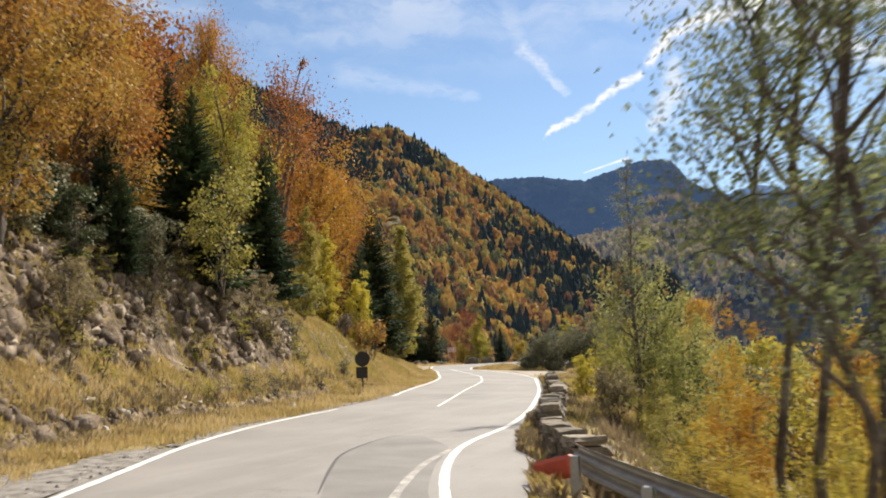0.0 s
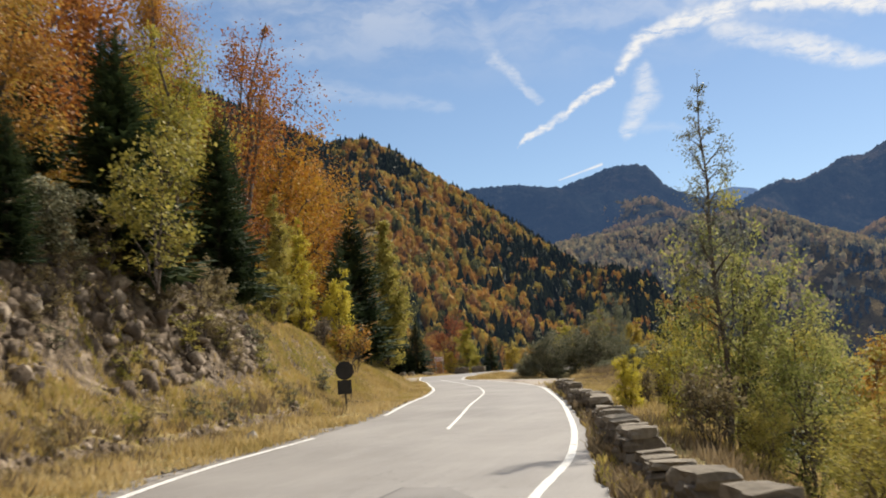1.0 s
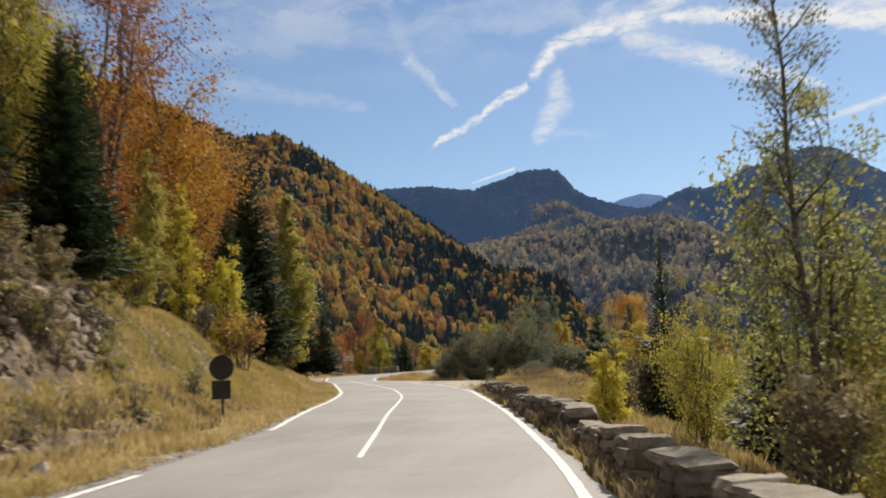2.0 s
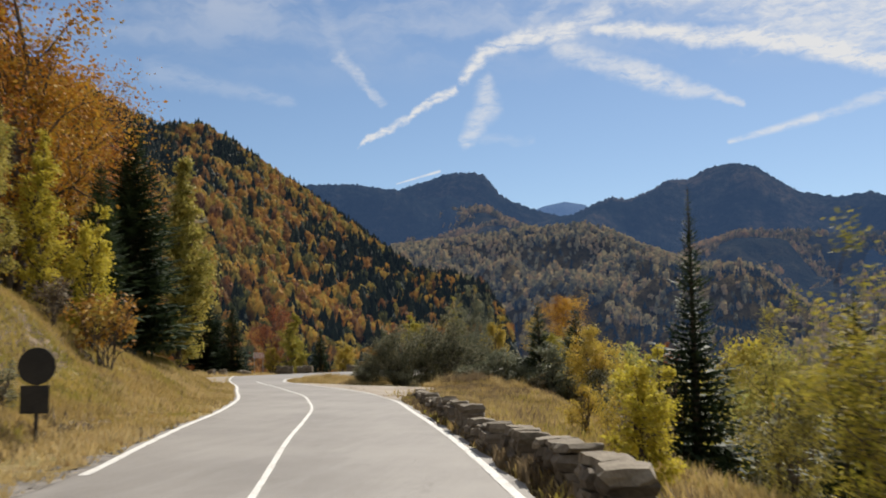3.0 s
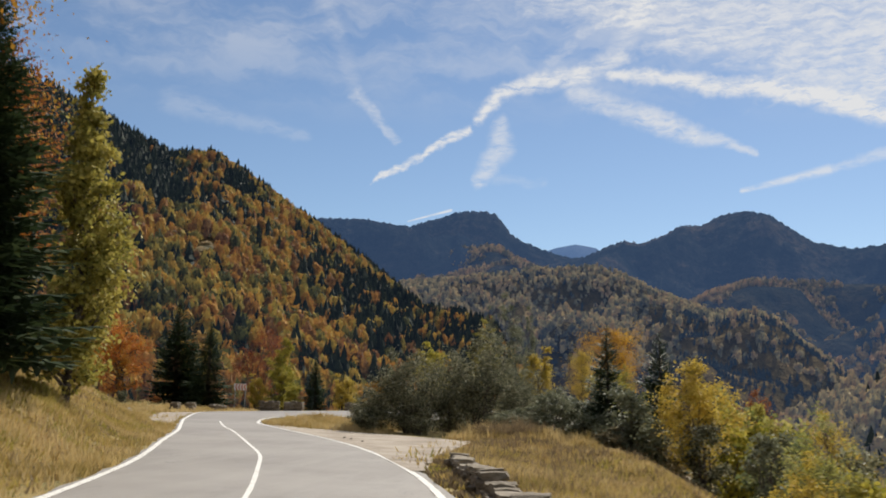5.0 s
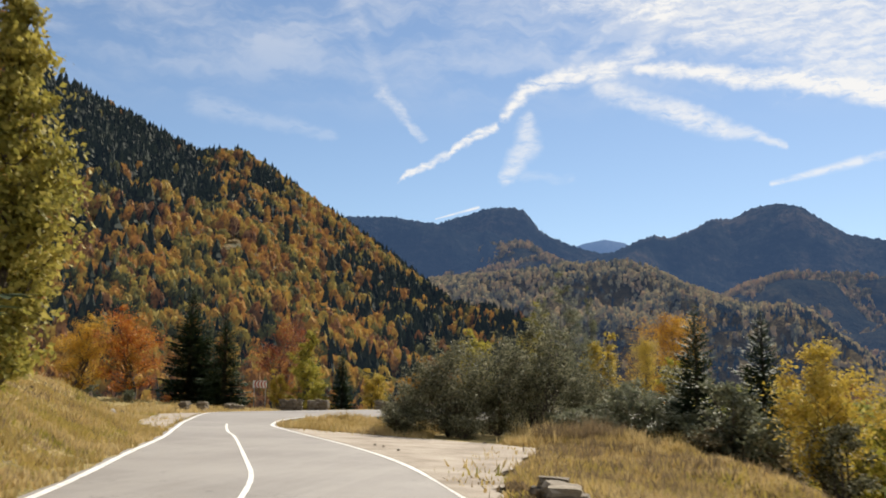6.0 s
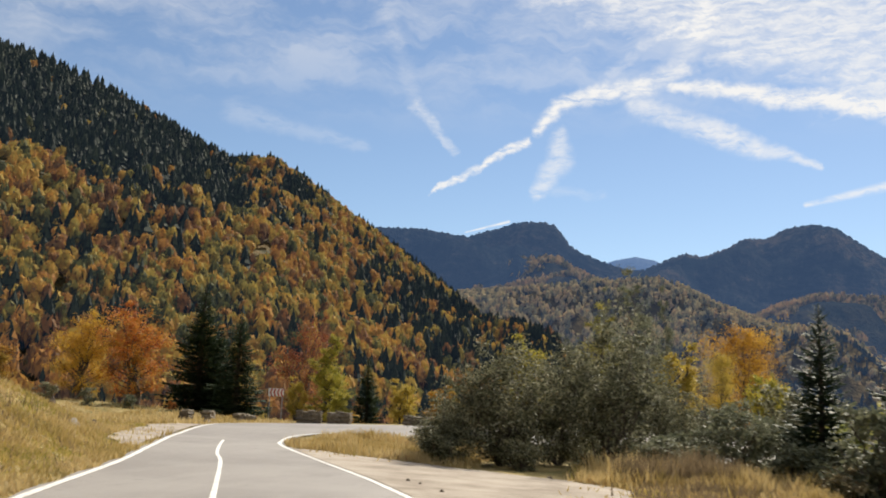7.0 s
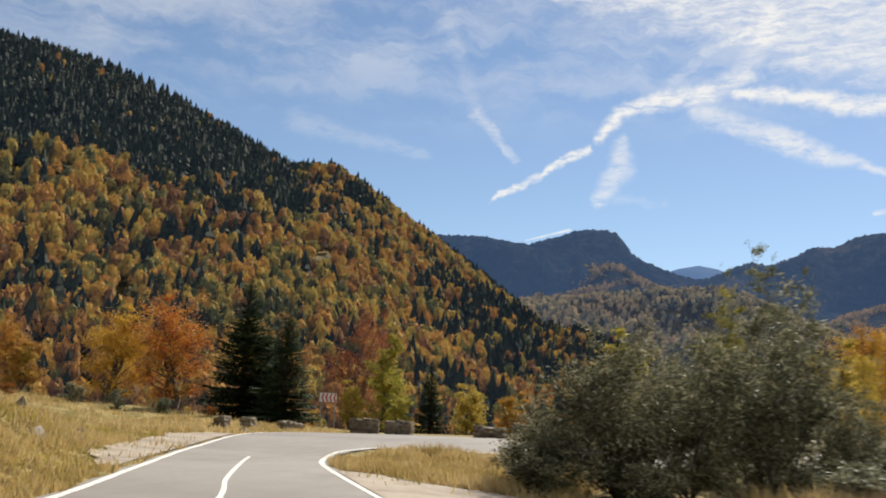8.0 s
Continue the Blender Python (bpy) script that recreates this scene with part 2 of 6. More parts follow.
M_RED = grainy("faded_red_paint", [(0.33, 0.05, 0.03), (0.48, 0.09, 0.05)], 4, 30, 0.6, 0.2, 0.005)
M_SIGNBACK = grainy("grey_sign_back", [(0.02, 0.02, 0.02), (0.04, 0.037, 0.036)], 4, 30, 0.7, 0.1, 0.003)
M_WHITE = grainy("white_sign_sheet", [(0.62, 0.60, 0.58), (0.78, 0.77, 0.75)], 4, 30, 0.6, 0.1, 0.003)
M_BARK = grainy("grey_brown_bark", [(0.045, 0.035, 0.028), (0.10, 0.08, 0.065), (0.17, 0.145, 0.12)], 3, 20, 0.95, 0.8, 0.03)
M_GRASS = leafy("dry_grass_blades", [(0.17, 0.155, 0.05), (0.34, 0.255, 0.09), (0.48, 0.355, 0.15), (0.56, 0.44, 0.225), (0.36, 0.235, 0.115)], 0.35, 0.35, 0.35)
M_GREENGRASS = leafy("yellow_green_grass_blades", [(0.17, 0.17, 0.035), (0.31, 0.275, 0.06), (0.46, 0.36, 0.105), (0.48, 0.345, 0.145), (0.29, 0.19, 0.09)], 0.35, 0.4, 0.35)
M_WEEDS = leafy("brown_dead_weeds", [(0.11, 0.085, 0.05), (0.23, 0.17, 0.10), (0.38, 0.29, 0.17)], 0.3, 0.6)
LEAF = {
    "orange": leafy("orange_beech_leaves", [(0.13, 0.05, 0.015), (0.30, 0.12, 0.02), (0.46, 0.22, 0.03), (0.44, 0.28, 0.04), (0.20, 0.16, 0.03)], 0.35, 0.6, 0.4),
    "brown": leafy("russet_brown_leaves", [(0.13, 0.045, 0.02), (0.28, 0.10, 0.025), (0.42, 0.19, 0.04)]),
    "red": leafy("red_brown_leaves", [(0.13, 0.035, 0.02), (0.25, 0.075, 0.03), (0.38, 0.14, 0.04)]),
    "yellow": leafy("yellow_leaves", [(0.22, 0.17, 0.03), (0.42, 0.32, 0.055), (0.56, 0.42, 0.085), (0.50, 0.32, 0.06)]),
    "yellowgreen": leafy("yellow_green_leaves", [(0.12, 0.13, 0.02), (0.29, 0.27, 0.04), (0.47, 0.40, 0.07), (0.42, 0.30, 0.06)]),
    "green": leafy("green_shrub_leaves", [(0.12, 0.14, 0.04), (0.23, 0.25, 0.07), (0.36, 0.34, 0.11), (0.46, 0.38, 0.13)], 0.5),
    "olive": leafy("olive_willow_leaves", [(0.03, 0.032, 0.018), (0.09, 0.092, 0.05), (0.25, 0.245, 0.145), (0.54, 0.52, 0.36)], 0.3, 0.9, 0.75),
    "greygreen": leafy("grey_green_leaves", [(0.07, 0.085, 0.05), (0.17, 0.18, 0.11), (0.31, 0.31, 0.21)], 0.3),
    "spruce": leafy("dark_spruce_needles", [(0.018, 0.032, 0.018), (0.036, 0.058, 0.026), (0.07, 0.095, 0.036)], 0.2),
    "lemon": leafy("lemon_yellow_leaves", [(0.24, 0.21, 0.03), (0.46, 0.40, 0.05), (0.62, 0.52, 0.08), (0.52, 0.38, 0.06)], 0.45),
    "darkgreen": leafy("dark_green_alder_leaves", [(0.05, 0.065, 0.03), (0.12, 0.145, 0.06), (0.24, 0.26, 0.11), (0.38, 0.38, 0.18)], 0.5),
    "tan": leafy("tan_and_copper_beech_leaves", [(0.12, 0.055, 0.02), (0.27, 0.13, 0.03), (0.42, 0.23, 0.05), (0.42, 0.30, 0.06), (0.18, 0.16, 0.045)], 0.35, 0.5, 0.4),
    "redorange": leafy("red_and_orange_maple_leaves", [(0.20, 0.045, 0.015), (0.38, 0.105, 0.02), (0.50, 0.19, 0.03), (0.48, 0.30, 0.05), (0.20, 0.15, 0.035)], 0.4, 0.5, 0.4),
    "goldgreen": leafy("yellowing_olive_leaves", [(0.12, 0.12, 0.03), (0.26, 0.24, 0.055), (0.41, 0.35, 0.085), (0.52, 0.43, 0.13)], 0.4),
    "drybrush": leafy("dry_grey_brown_brush", [(0.13, 0.105, 0.055), (0.25, 0.20, 0.105), (0.38, 0.31, 0.17)], 0.35),
    "deepgreen": leafy("deep_green_juniper_needles", [(0.014, 0.022, 0.012), (0.036, 0.05, 0.022), (0.08, 0.095, 0.04), (0.14, 0.15, 0.06)], 0.2),
    "amber": leafy("bright_amber_leaves", [(0.26, 0.12, 0.02), (0.48, 0.25, 0.03), (0.60, 0.37, 0.05), (0.54, 0.38, 0.06)], 0.45, 0.6, 0.4),
    "twig": leafy("bare_brown_twigs", [(0.13, 0.10, 0.065), (0.24, 0.19, 0.13)], 0.2),
}


def tinted(name, cols, through_light=0.12, spread=0.3, haze_glow=0.0):
    """Crowns of far trees: a shade for each tree, a little of its own for each clump. Any glow is haze painted as blue
    emission.
    """
    def build(nt):
        t = nt.nodes.new("ShaderNodeAttribute")
        t.attribute_name = "tint"
        r = nt.nodes.new("ShaderNodeNewGeometry").outputs["Random Per Island"]
        f = op(nt, "ADD", op(nt, "MULTIPLY", t.outputs["Fac"], 1 - spread), op(nt, "MULTIPLY", r, spread))
        c = ramp(nt, f, cols)
        tr = nt.nodes.new("ShaderNodeBsdfTranslucent")
        nt.links.new(c, tr.inputs["Color"])
        mx = nt.nodes.new("ShaderNodeMixShader")
        mx.inputs[0].default_value = through_light
        nt.links.new(finish(nt, c, 0.8, spec=0.15), mx.inputs[1])
        nt.links.new(tr.outputs[0], mx.inputs[2])
        if not haze_glow:
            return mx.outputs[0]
        # blue emission laid over the crowns in place of haze
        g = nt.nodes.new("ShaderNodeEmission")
        g.inputs["Color"].default_value, g.inputs["Strength"].default_value = (0.24, 0.46, 0.95, 1), haze_glow
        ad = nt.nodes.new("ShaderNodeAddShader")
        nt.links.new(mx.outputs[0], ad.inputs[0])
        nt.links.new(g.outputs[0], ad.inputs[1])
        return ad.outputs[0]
    return material(name, build)


# The last number is painted haze: faint on the hillside, stronger across the valley.
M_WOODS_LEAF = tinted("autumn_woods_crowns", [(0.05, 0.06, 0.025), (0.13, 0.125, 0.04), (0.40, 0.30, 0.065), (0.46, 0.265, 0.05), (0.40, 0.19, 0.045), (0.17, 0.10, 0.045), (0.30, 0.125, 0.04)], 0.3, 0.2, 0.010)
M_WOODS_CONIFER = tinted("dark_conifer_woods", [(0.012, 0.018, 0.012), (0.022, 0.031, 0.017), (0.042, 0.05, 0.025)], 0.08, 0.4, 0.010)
M_SPUR_LEAF = tinted("muted_and_hazed_woods_crowns", [(0.05, 0.05, 0.027), (0.18, 0.155, 0.07), (0.41, 0.325, 0.145), (0.42, 0.275, 0.115), (0.12, 0.105, 0.05)], 0.25, 0.25, 0.046)
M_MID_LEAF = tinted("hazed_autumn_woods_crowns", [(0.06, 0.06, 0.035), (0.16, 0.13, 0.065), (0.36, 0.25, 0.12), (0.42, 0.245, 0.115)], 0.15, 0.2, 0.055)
M_SPUR_CONIFER = tinted("haze_and_shade_conifers", [(0.012, 0.018, 0.014), (0.03, 0.04, 0.025)], 0.08, 0.4, 0.045)


def woods_floor(nt):
    f = span(nt, noise_node(nt, 0.05, 6, 0.7), 0.35, 0.65)
    return finish(nt, ramp(nt, f, [(0.025, 0.035, 0.018), (0.075, 0.06, 0.022), (0.14, 0.085, 0.025)]), 0.95, noise_node(nt, 0.12, 5), 1.0, 6.0)


M_HILL = material("leaf_strewn_hillside", woods_floor)


def distant(name, cols, haze_glow):
    """Wooded slopes one to four kilometres off, a backdrop with haze painted as blue emission."""
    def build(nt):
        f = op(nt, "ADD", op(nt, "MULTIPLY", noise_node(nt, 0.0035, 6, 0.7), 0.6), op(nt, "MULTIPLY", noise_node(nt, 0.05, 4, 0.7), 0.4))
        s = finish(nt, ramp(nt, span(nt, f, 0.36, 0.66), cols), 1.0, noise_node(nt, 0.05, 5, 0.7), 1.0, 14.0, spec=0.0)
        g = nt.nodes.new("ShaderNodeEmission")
        g.inputs["Color"].default_value, g.inputs["Strength"].default_value = (0.24, 0.46, 0.95, 1), haze_glow
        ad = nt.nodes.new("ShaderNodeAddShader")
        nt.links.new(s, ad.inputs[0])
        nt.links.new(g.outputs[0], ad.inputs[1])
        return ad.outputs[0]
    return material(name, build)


# The last number is the painted haze, stronger with distance.
M_FAR = distant("haze_painted_mixed_woods", [(0.010, 0.014, 0.013), (0.02, 0.022, 0.018), (0.035, 0.033, 0.022), (0.07, 0.055, 0.032)], 0.072)
M_SPUR_FLOOR = distant("hazed_woods_floor_across_valley", [(0.03, 0.03, 0.018), (0.07, 0.055, 0.028), (0.12, 0.09, 0.045), (0.16, 0.12, 0.06)], 0.03)
M_FARTHEST = distant("haze_painted_mountain", [(0.005, 0.008, 0.009), (0.010, 0.013, 0.013), (0.02, 0.022, 0.02), (0.06, 0.048, 0.034)], 0.10)
M_PALEST = distant("palest_haze_painted_mountain", [(0.03, 0.04, 0.05), (0.05, 0.06, 0.07)], 0.26)


# ---- mesh helpers ----
def mesh_data(name, v, f, mat, smooth=False, tint=None):
    """A mesh from an array of corners and one of faces with equally many corners."""
    v, f = np.asarray(v, float), np.asarray(f, int)
    me = bpy.data.meshes.new(name)
    me.vertices.add(len(v))
    me.vertices.foreach_set("co", v.ravel())
    me.loops.add(f.size)
    me.loops.foreach_set("vertex_index", f.ravel())
    me.polygons.add(len(f))
    me.polygons.foreach_set("loop_start", np.arange(len(f)) * f.shape[1])
    if smooth:
        me.polygons.foreach_set("use_smooth", np.ones(len(f), bool))
    me.materials.append(mat)
    if tint is not None:
        me.attributes.new("tint", "FLOAT", "POINT").data.foreach_set("value", np.asarray(tint, np.float32))
    me.update(calc_edges=True)
    me.validate()
    return me


def joined(pieces):
    vs, fs, n = [], [], 0
    for v, f in pieces:
        vs.append(np.asarray(v, float))
        fs.append(np.asarray(f, int) + n)
        n += len(v)
    return np.concatenate(vs), np.concatenate(fs)


def child(name, data, parent, label=""):
    ob = new(name, data)
    ob.parent = parent
    return tagged(ob, label)


def part(name, bm, mat, parent, label=""):
    me = bpy.data.meshes.new(name)
    bm.to_mesh(me)
    bm.free()
    me.materials.append(mat)
    return child(name, me, parent, label)


def thing(name, x, y, z, turn, label, category, group=""):
    ob = new(name)
    ob.empty_display_size = 0.3
    ob.matrix_world = pose(x, y, z, 0, 0, turn)
    return tagged(ob, label, category, group)


def box(cx, cy, cz, sx, sy, sz, bevel=0.0):
    bm = bmesh.new()
    bmesh.ops.create_cube(bm, size=1, matrix=Matrix.Translation((cx, cy, cz)) @ Matrix.Diagonal((sx, sy, sz, 1)))
    if bevel:
        bmesh.ops.bevel(bm, geom=bm.edges[:], offset=bevel, segments=1, affect="EDGES")
    return bm


def rod(p, q, r, sides=10):
    p, q = Vector(p), Vector(q)
    bm = bmesh.new()
    m = Matrix.Translation((p + q) / 2) @ (q - p).to_track_quat("Z", "Y").to_matrix().to_4x4()
    bmesh.ops.create_cone(bm, cap_ends=True, segments=sides, radius1=r, radius2=r, depth=(q - p).length, matrix=m)
    return bm


def value_noise(x, y, seed=0):
    """Smooth noise from -1 to 1 on a lattice of 1."""
    x, y = np.asarray(x, float), np.asarray(y, float)
    i, j = np.floor(x), np.floor(y)
    u, w = x - i, y - j
    u, w = u * u * (3 - 2 * u), w * w * (3 - 2 * w)

    def h(a, b):
        s = np.sin(a * 127.1 + b * 311.7 + seed * 74.7) * 43758.5453
        return 2 * (s - np.floor(s)) - 1
    return (h(i, j) * (1 - u) + h(i + 1, j) * u) * (1 - w) + (h(i, j + 1) * (1 - u) + h(i + 1, j + 1) * u) * w


def fbm(x, y, octaves=4, seed=0):
    total, amp = 0.0, 1.0
    for k in range(octaves):
        total = total + amp * value_noise(x * 2.03**k, y * 2.03**k, seed + k)
        amp *= 0.5
    return total


def ease(v):
    v = np.clip(v, 0, 1)
    return v * v * (3 - 2 * v)


# ---- the road's two edge lines, station by station ----
LEFT_LINE = [(20, -30), (11, -13), (5.6, -2.2), (3.5, 4.0), (1.5, 10.3), (0.0, 15), (-1.1, 20), (-1.85, 26), (-2.85, 32.5), (-4.0, 37.5), (-5.1, 42.3),
             (-6.35, 48.2), (-8.4, 56.2), (-11.1, 64.5), (-13.1, 70.7), (-15.1, 76.2), (-17.8, 83.8), (-20.1, 91.8), (-21.6, 98.6), (-20.6, 103.5), (-17, 104.6), (-12, 102), (-4, 98), (3.5, 94.5)]
RIGHT_LINE = [(25, -28), (16, -11), (10.4, 0), (8.1, 5.2), (6.0, 10.3), (4.55, 15.8), (4.08, 21.4), (3.28, 27), (2.2, 33), (1.15, 38.5), (0.1, 43.5),
              (-1.4, 50.2), (-3.1, 57.5), (-5.5, 65), (-8.0, 70.8), (-10.9, 76.4), (-13.5, 81.6), (-14.5, 84.6), (-14.9, 87.0), (-14.3, 88.8), (-12.8, 89.4), (-10, 89.2), (-2, 88), (3.5, 86.5)]


def smooth_line(points, per=8):
    p = np.array(points, float)
    p = np.vstack([2 * p[0] - p[1], p, 2 * p[-1] - p[-2]])
    out = []
    for k in range(1, len(p) - 2):
        for u in np.arange(per) / per:
            a, b, c, d = p[k - 1:k + 3]
            out.append(0.5 * ((2 * b) + (c - a) * u + (2 * a - 5 * b + 4 * c - d) * u**2 + (3 * b - a - 3 * c + d) * u**3))
    out.append(p[-2])
    return np.array(out)


L, R = smooth_line(LEFT_LINE), smooth_line(RIGHT_LINE)
NL = 18 * 8      # stations up to here run ahead; past it the road swings round the bend


def left_x(y):
    return np.interp(y, L[:NL, 1], L[:NL, 0])


def right_x(y):
    return np.interp(y, R[:17 * 8, 1], R[:17 * 8, 0])


TILT = -0.03     # the whole shelf leans towards the valley


def road_z(x, y):
    return TILT * x + 0.055 * np.clip(x + 22, 0, 24) * ease((y - 84) / 10)


def ground_z(x, y):
    x, y = np.asarray(x, float), np.asarray(y, float)
    dl = left_x(y) - x - 0.25
    dr = x - right_x(y) - 0.35
    st = [-40, 0, 30, 36, 42, 50, 58, 66, 74, 80, 86, 96]
    verge = np.interp(y, st, [2.4, 2.3, 2.1, 1.7, 1.2, 0.9, 0.8, 0.8, 0.9, 1.3, 2.6, 5])
    crest = np.interp(y, st, [3.6, 3.6, 3.6, 3.0, 2.5, 2.1, 1.9, 1.8, 1.6, 1.15, 0.35, 0.1])
    run = np.interp(y, st, [3.0, 3.0, 3.0, 3.0, 3.0, 3.2, 3.4, 3.4, 3.2, 3.4, 4, 6])
    rise = np.interp(y, st, [0.62, 0.62, 0.6, 0.55, 0.5, 0.36, 0.22, 0.1, 0.08, 0.04, 0.0, 0.0])
    up = np.clip(dl - verge, 0, None)
    straight = ease((y - 44) / 8)
    cut = 0.09 * ease(up / 0.3) + 0.36 * ease((up - 0.25) / 2.2) + 0.55 * ease((up - 2.0) / 1.35)
    face = cut + (np.clip(up / (run * 1.22), 0, 1) - cut) * straight
    bank = crest * face + 34 * np.tanh(rise * np.clip(up - run, 0, None) / 34)
    rocky = ease((37 - y) / 4) * (0.35 * ease(up / 0.6) + 0.75 * ease((up - 1.6) / 0.6)) * ease((4.8 - up) / 1.3)
    soft = ease(up / 2.0)
    bumps = soft * (0.14 * fbm(x * 0.7, y * 0.7, 3, 3) + 0.35 * fbm(x * 0.13, y * 0.13, 2, 5))
    ribs = 1 - 1.6 * np.abs(fbm(y * 0.55 + x * 0.3, x * 0.22, 3, 9))
    bumps = bumps + rocky * (0.55 * ribs - 0.3 + 0.28 * np.abs(fbm(x * 1.7, y * 1.5, 3, 12)))
    flat = np.interp(y, [-40, 12, 24, 34, 46, 60, 67, 80, 96], [1.2, 1.5, 1.8, 2.6, 4.0, 5.5, 8.5, 12.5, 15])
    out = np.clip(dr - flat, 0, None)
    drop = -0.1 * np.clip(dr - 0.9, 0, 12) * ease((72 - y) / 10) - 75 * np.tanh(0.5 * out / 75)
    drop = drop + ease((dr - 1) / 3.0) * ease((dr - 6) / 2 + ease((62 - y) / 5)) * (0.28 - 0.17 * ease((y - 54) / 8)) * fbm(x * 0.6, y * 0.6, 3, 21)
    beyond = -14 * ease((y - 112 - 0.25 * np.clip(x + 22, 0, 30)) / 70) - 60 * ease((y - 180) / 300)
    base = road_z(np.clip(x, -60, 40), y)
    shelf = ease((y - 83) / 3) * ease((106 - y + 0.45 * np.clip(-x - 4, -8, 20)) / 4) * ease((x + 21) / 4) * ease((7 - x) / 4)
    return base + (np.where(dl > 0, bank + bumps, 0) + np.where(dr > 0, drop, 0) + beyond) * (1 - shelf)


def inside(px, py, ring):
    """Which points lie inside a ring."""
    hit = np.zeros(px.shape, bool)
    n = len(ring)
    for k in range(n):
        (x0, y0), (x1, y1) = ring[k], ring[(k + 1) % n]
        if y0 == y1:
            continue
        hit ^= ((y0 > py) != (y1 > py)) & (px < (x1 - x0) * (py - y0) / (y1 - y0) + x0)
    return hit


def across(line, k, side):
    """Unit way across a line, to its right."""
    d = line[min(k + 1, len(line) - 1)] - line[max(k - 1, 0)]
    d = d / np.hypot(*d)
    return np.array([d[1], -d[0]]) * side


def moved(line, by):
    return np.array([line[k] + across(line, k, 1) * by for k in range(len(line))])


# paved width: a little beyond the lines, wider at the old lay-by beside the guardrail
edge_l = moved(L, -0.14)
wide = np.interp(R[:, 1], [-30, 8, 14, 17.3, 20, 22.5, 30, 100], [0.5, 0.7, 1.3, 0.8, 0.45, 0.28, 0.2, 0.18])
wide += 0.05 * np.sin(R[:, 1] * 1.9) + 0.04 * np.sin(R[:, 1] * 4.3)
edge_r = np.array([R[k] + across(R, k, 1) * wide[k] for k in range(len(R))])
edge_l = edge_l + 0.05 * np.stack([np.sin(edge_l[:, 1] * 2.3), 0 * edge_l[:, 1]], 1)
ROAD_RING = np.vstack([edge_l, edge_r[::-1]])


# ---- ground: one sheet to the horizon ----
def lines_between(stops):
    out = []
    for (a, b), n in stops:
        out += list(np.linspace(a, b, n, endpoint=False))
    return np.array(out + [stops[-1][0][1]])


def make_ground():
    xs = lines_between([((-4600, -800), 10), ((-800, -120), 14), ((-120, -32), 40), ((-32, -12), 48), ((-12, 4), 96), ((4, 14), 26), ((14, 40), 30), ((40, 160), 26), ((160, 800), 14), ((800, 4600), 10)])
    ys = lines_between([((-900, -60), 12), ((-60, 0), 40), ((0, 40), 150), ((40, 106), 125), ((106, 200), 60), ((200, 800), 20), ((800, 4700), 12)])
    gx, gy = np.meshgrid(xs, ys, indexing="ij")
    z = ground_z(gx, gy)
    z = np.where(inside(gx, gy, ROAD_RING), z - 0.05, z)
    v = np.stack([gx, gy, z], -1).reshape(-1, 3)
    i, j = np.meshgrid(np.arange(len(xs) - 1), np.arange(len(ys) - 1), indexing="ij")
    q = (i * len(ys) + j).ravel()
    f = np.stack([q, q + len(ys), q + len(ys) + 1, q + 1], 1)
    tagged(new("ground", mesh_data("ground", v, f, M_GROUND, True)), "dry autumn grass, soil and rock beside the road", "ground", kind="structure")


make_ground()


def strip(a, b, lift, cols=1):
    """A sheet between two lines of equally many points, laid on the road."""
    n = len(a)
    rows = np.stack([a + (b - a) * u for u in np.linspace(0, 1, cols + 1)], 1)
    v = np.concatenate([rows, road_z(rows[..., 0], rows[..., 1])[..., None] + lift], -1).reshape(-1, 3)
    i, j = np.meshgrid(np.arange(n - 1), np.arange(cols), indexing="ij")
    q = (i * (cols + 1) + j).ravel()
    return v, np.stack([q, q + 1, q + cols + 2, q + cols + 1], 1)


tagged(new("road", mesh_data("road", *strip(edge_l, edge_r, 0.02, 8), M_ASPHALT, True)), "pale sunbleached asphalt of a narrow mountain road", "road", kind="structure")


def painted(name, line, width, label, lift=0.026, mat=M_LINE):
    rng = np.random.default_rng(len(line))
    w = width / 2 * (1 + 0.05 * np.sin(np.arange(len(line)) * 0.7) + 0.04 * rng.standard_normal(len(line)))
    a = np.array([line[k] - across(line, k, 1) * w[k] for k in range(len(line))])
    b = np.array([line[k] + across(line, k, 1) * w[k] for k in range(len(line))])
    tagged(new(name, mesh_data(name, *strip(a, b, lift), mat)), label, "road marking", kind="structure")


def piece(line, lo, hi):
    return line[(line[:, 1] >= lo) & (line[:, 1] <= hi)]


fine_l, fine_r = smooth_line(LEFT_LINE, 30), smooth_line(RIGHT_LINE, 30)
painted("edge_line_1", piece(fine_l[:30 * 18], -30, 25.6), 0.12, "white edge line beside the grass verge")
painted("edge_line_2", piece(fine_l[:30 * 18], 33.4, 99), 0.12, "white edge line following the curve")
painted("edge_line_3", fine_r[:30 * 21], 0.13, "white edge line bending round the grass island")
CENTRE = [(0.4, 27.8), (-0.75, 33.2), (-2.1, 39.4), (-3.3, 45.4), (-4.5, 51), (-6.1, 56.9), (-7.2, 60.6), (-8.7, 64.6), (-11.8, 72.6), (-13.1, 75.6), (-14.6, 79.5), (-15.5, 82)]
centre = smooth_line(CENTRE, 24)
painted("centre_line_1", centre, 0.085, "worn white line along the middle of the road")
painted("edge_line_4", smooth_line([(5.9, 8.6), (5.3, 10.7), (4.72, 13.4), (4.42, 15.9)], 14), 0.11, "faded older edge line branching off the newer one", 0.0245, M_FADED)
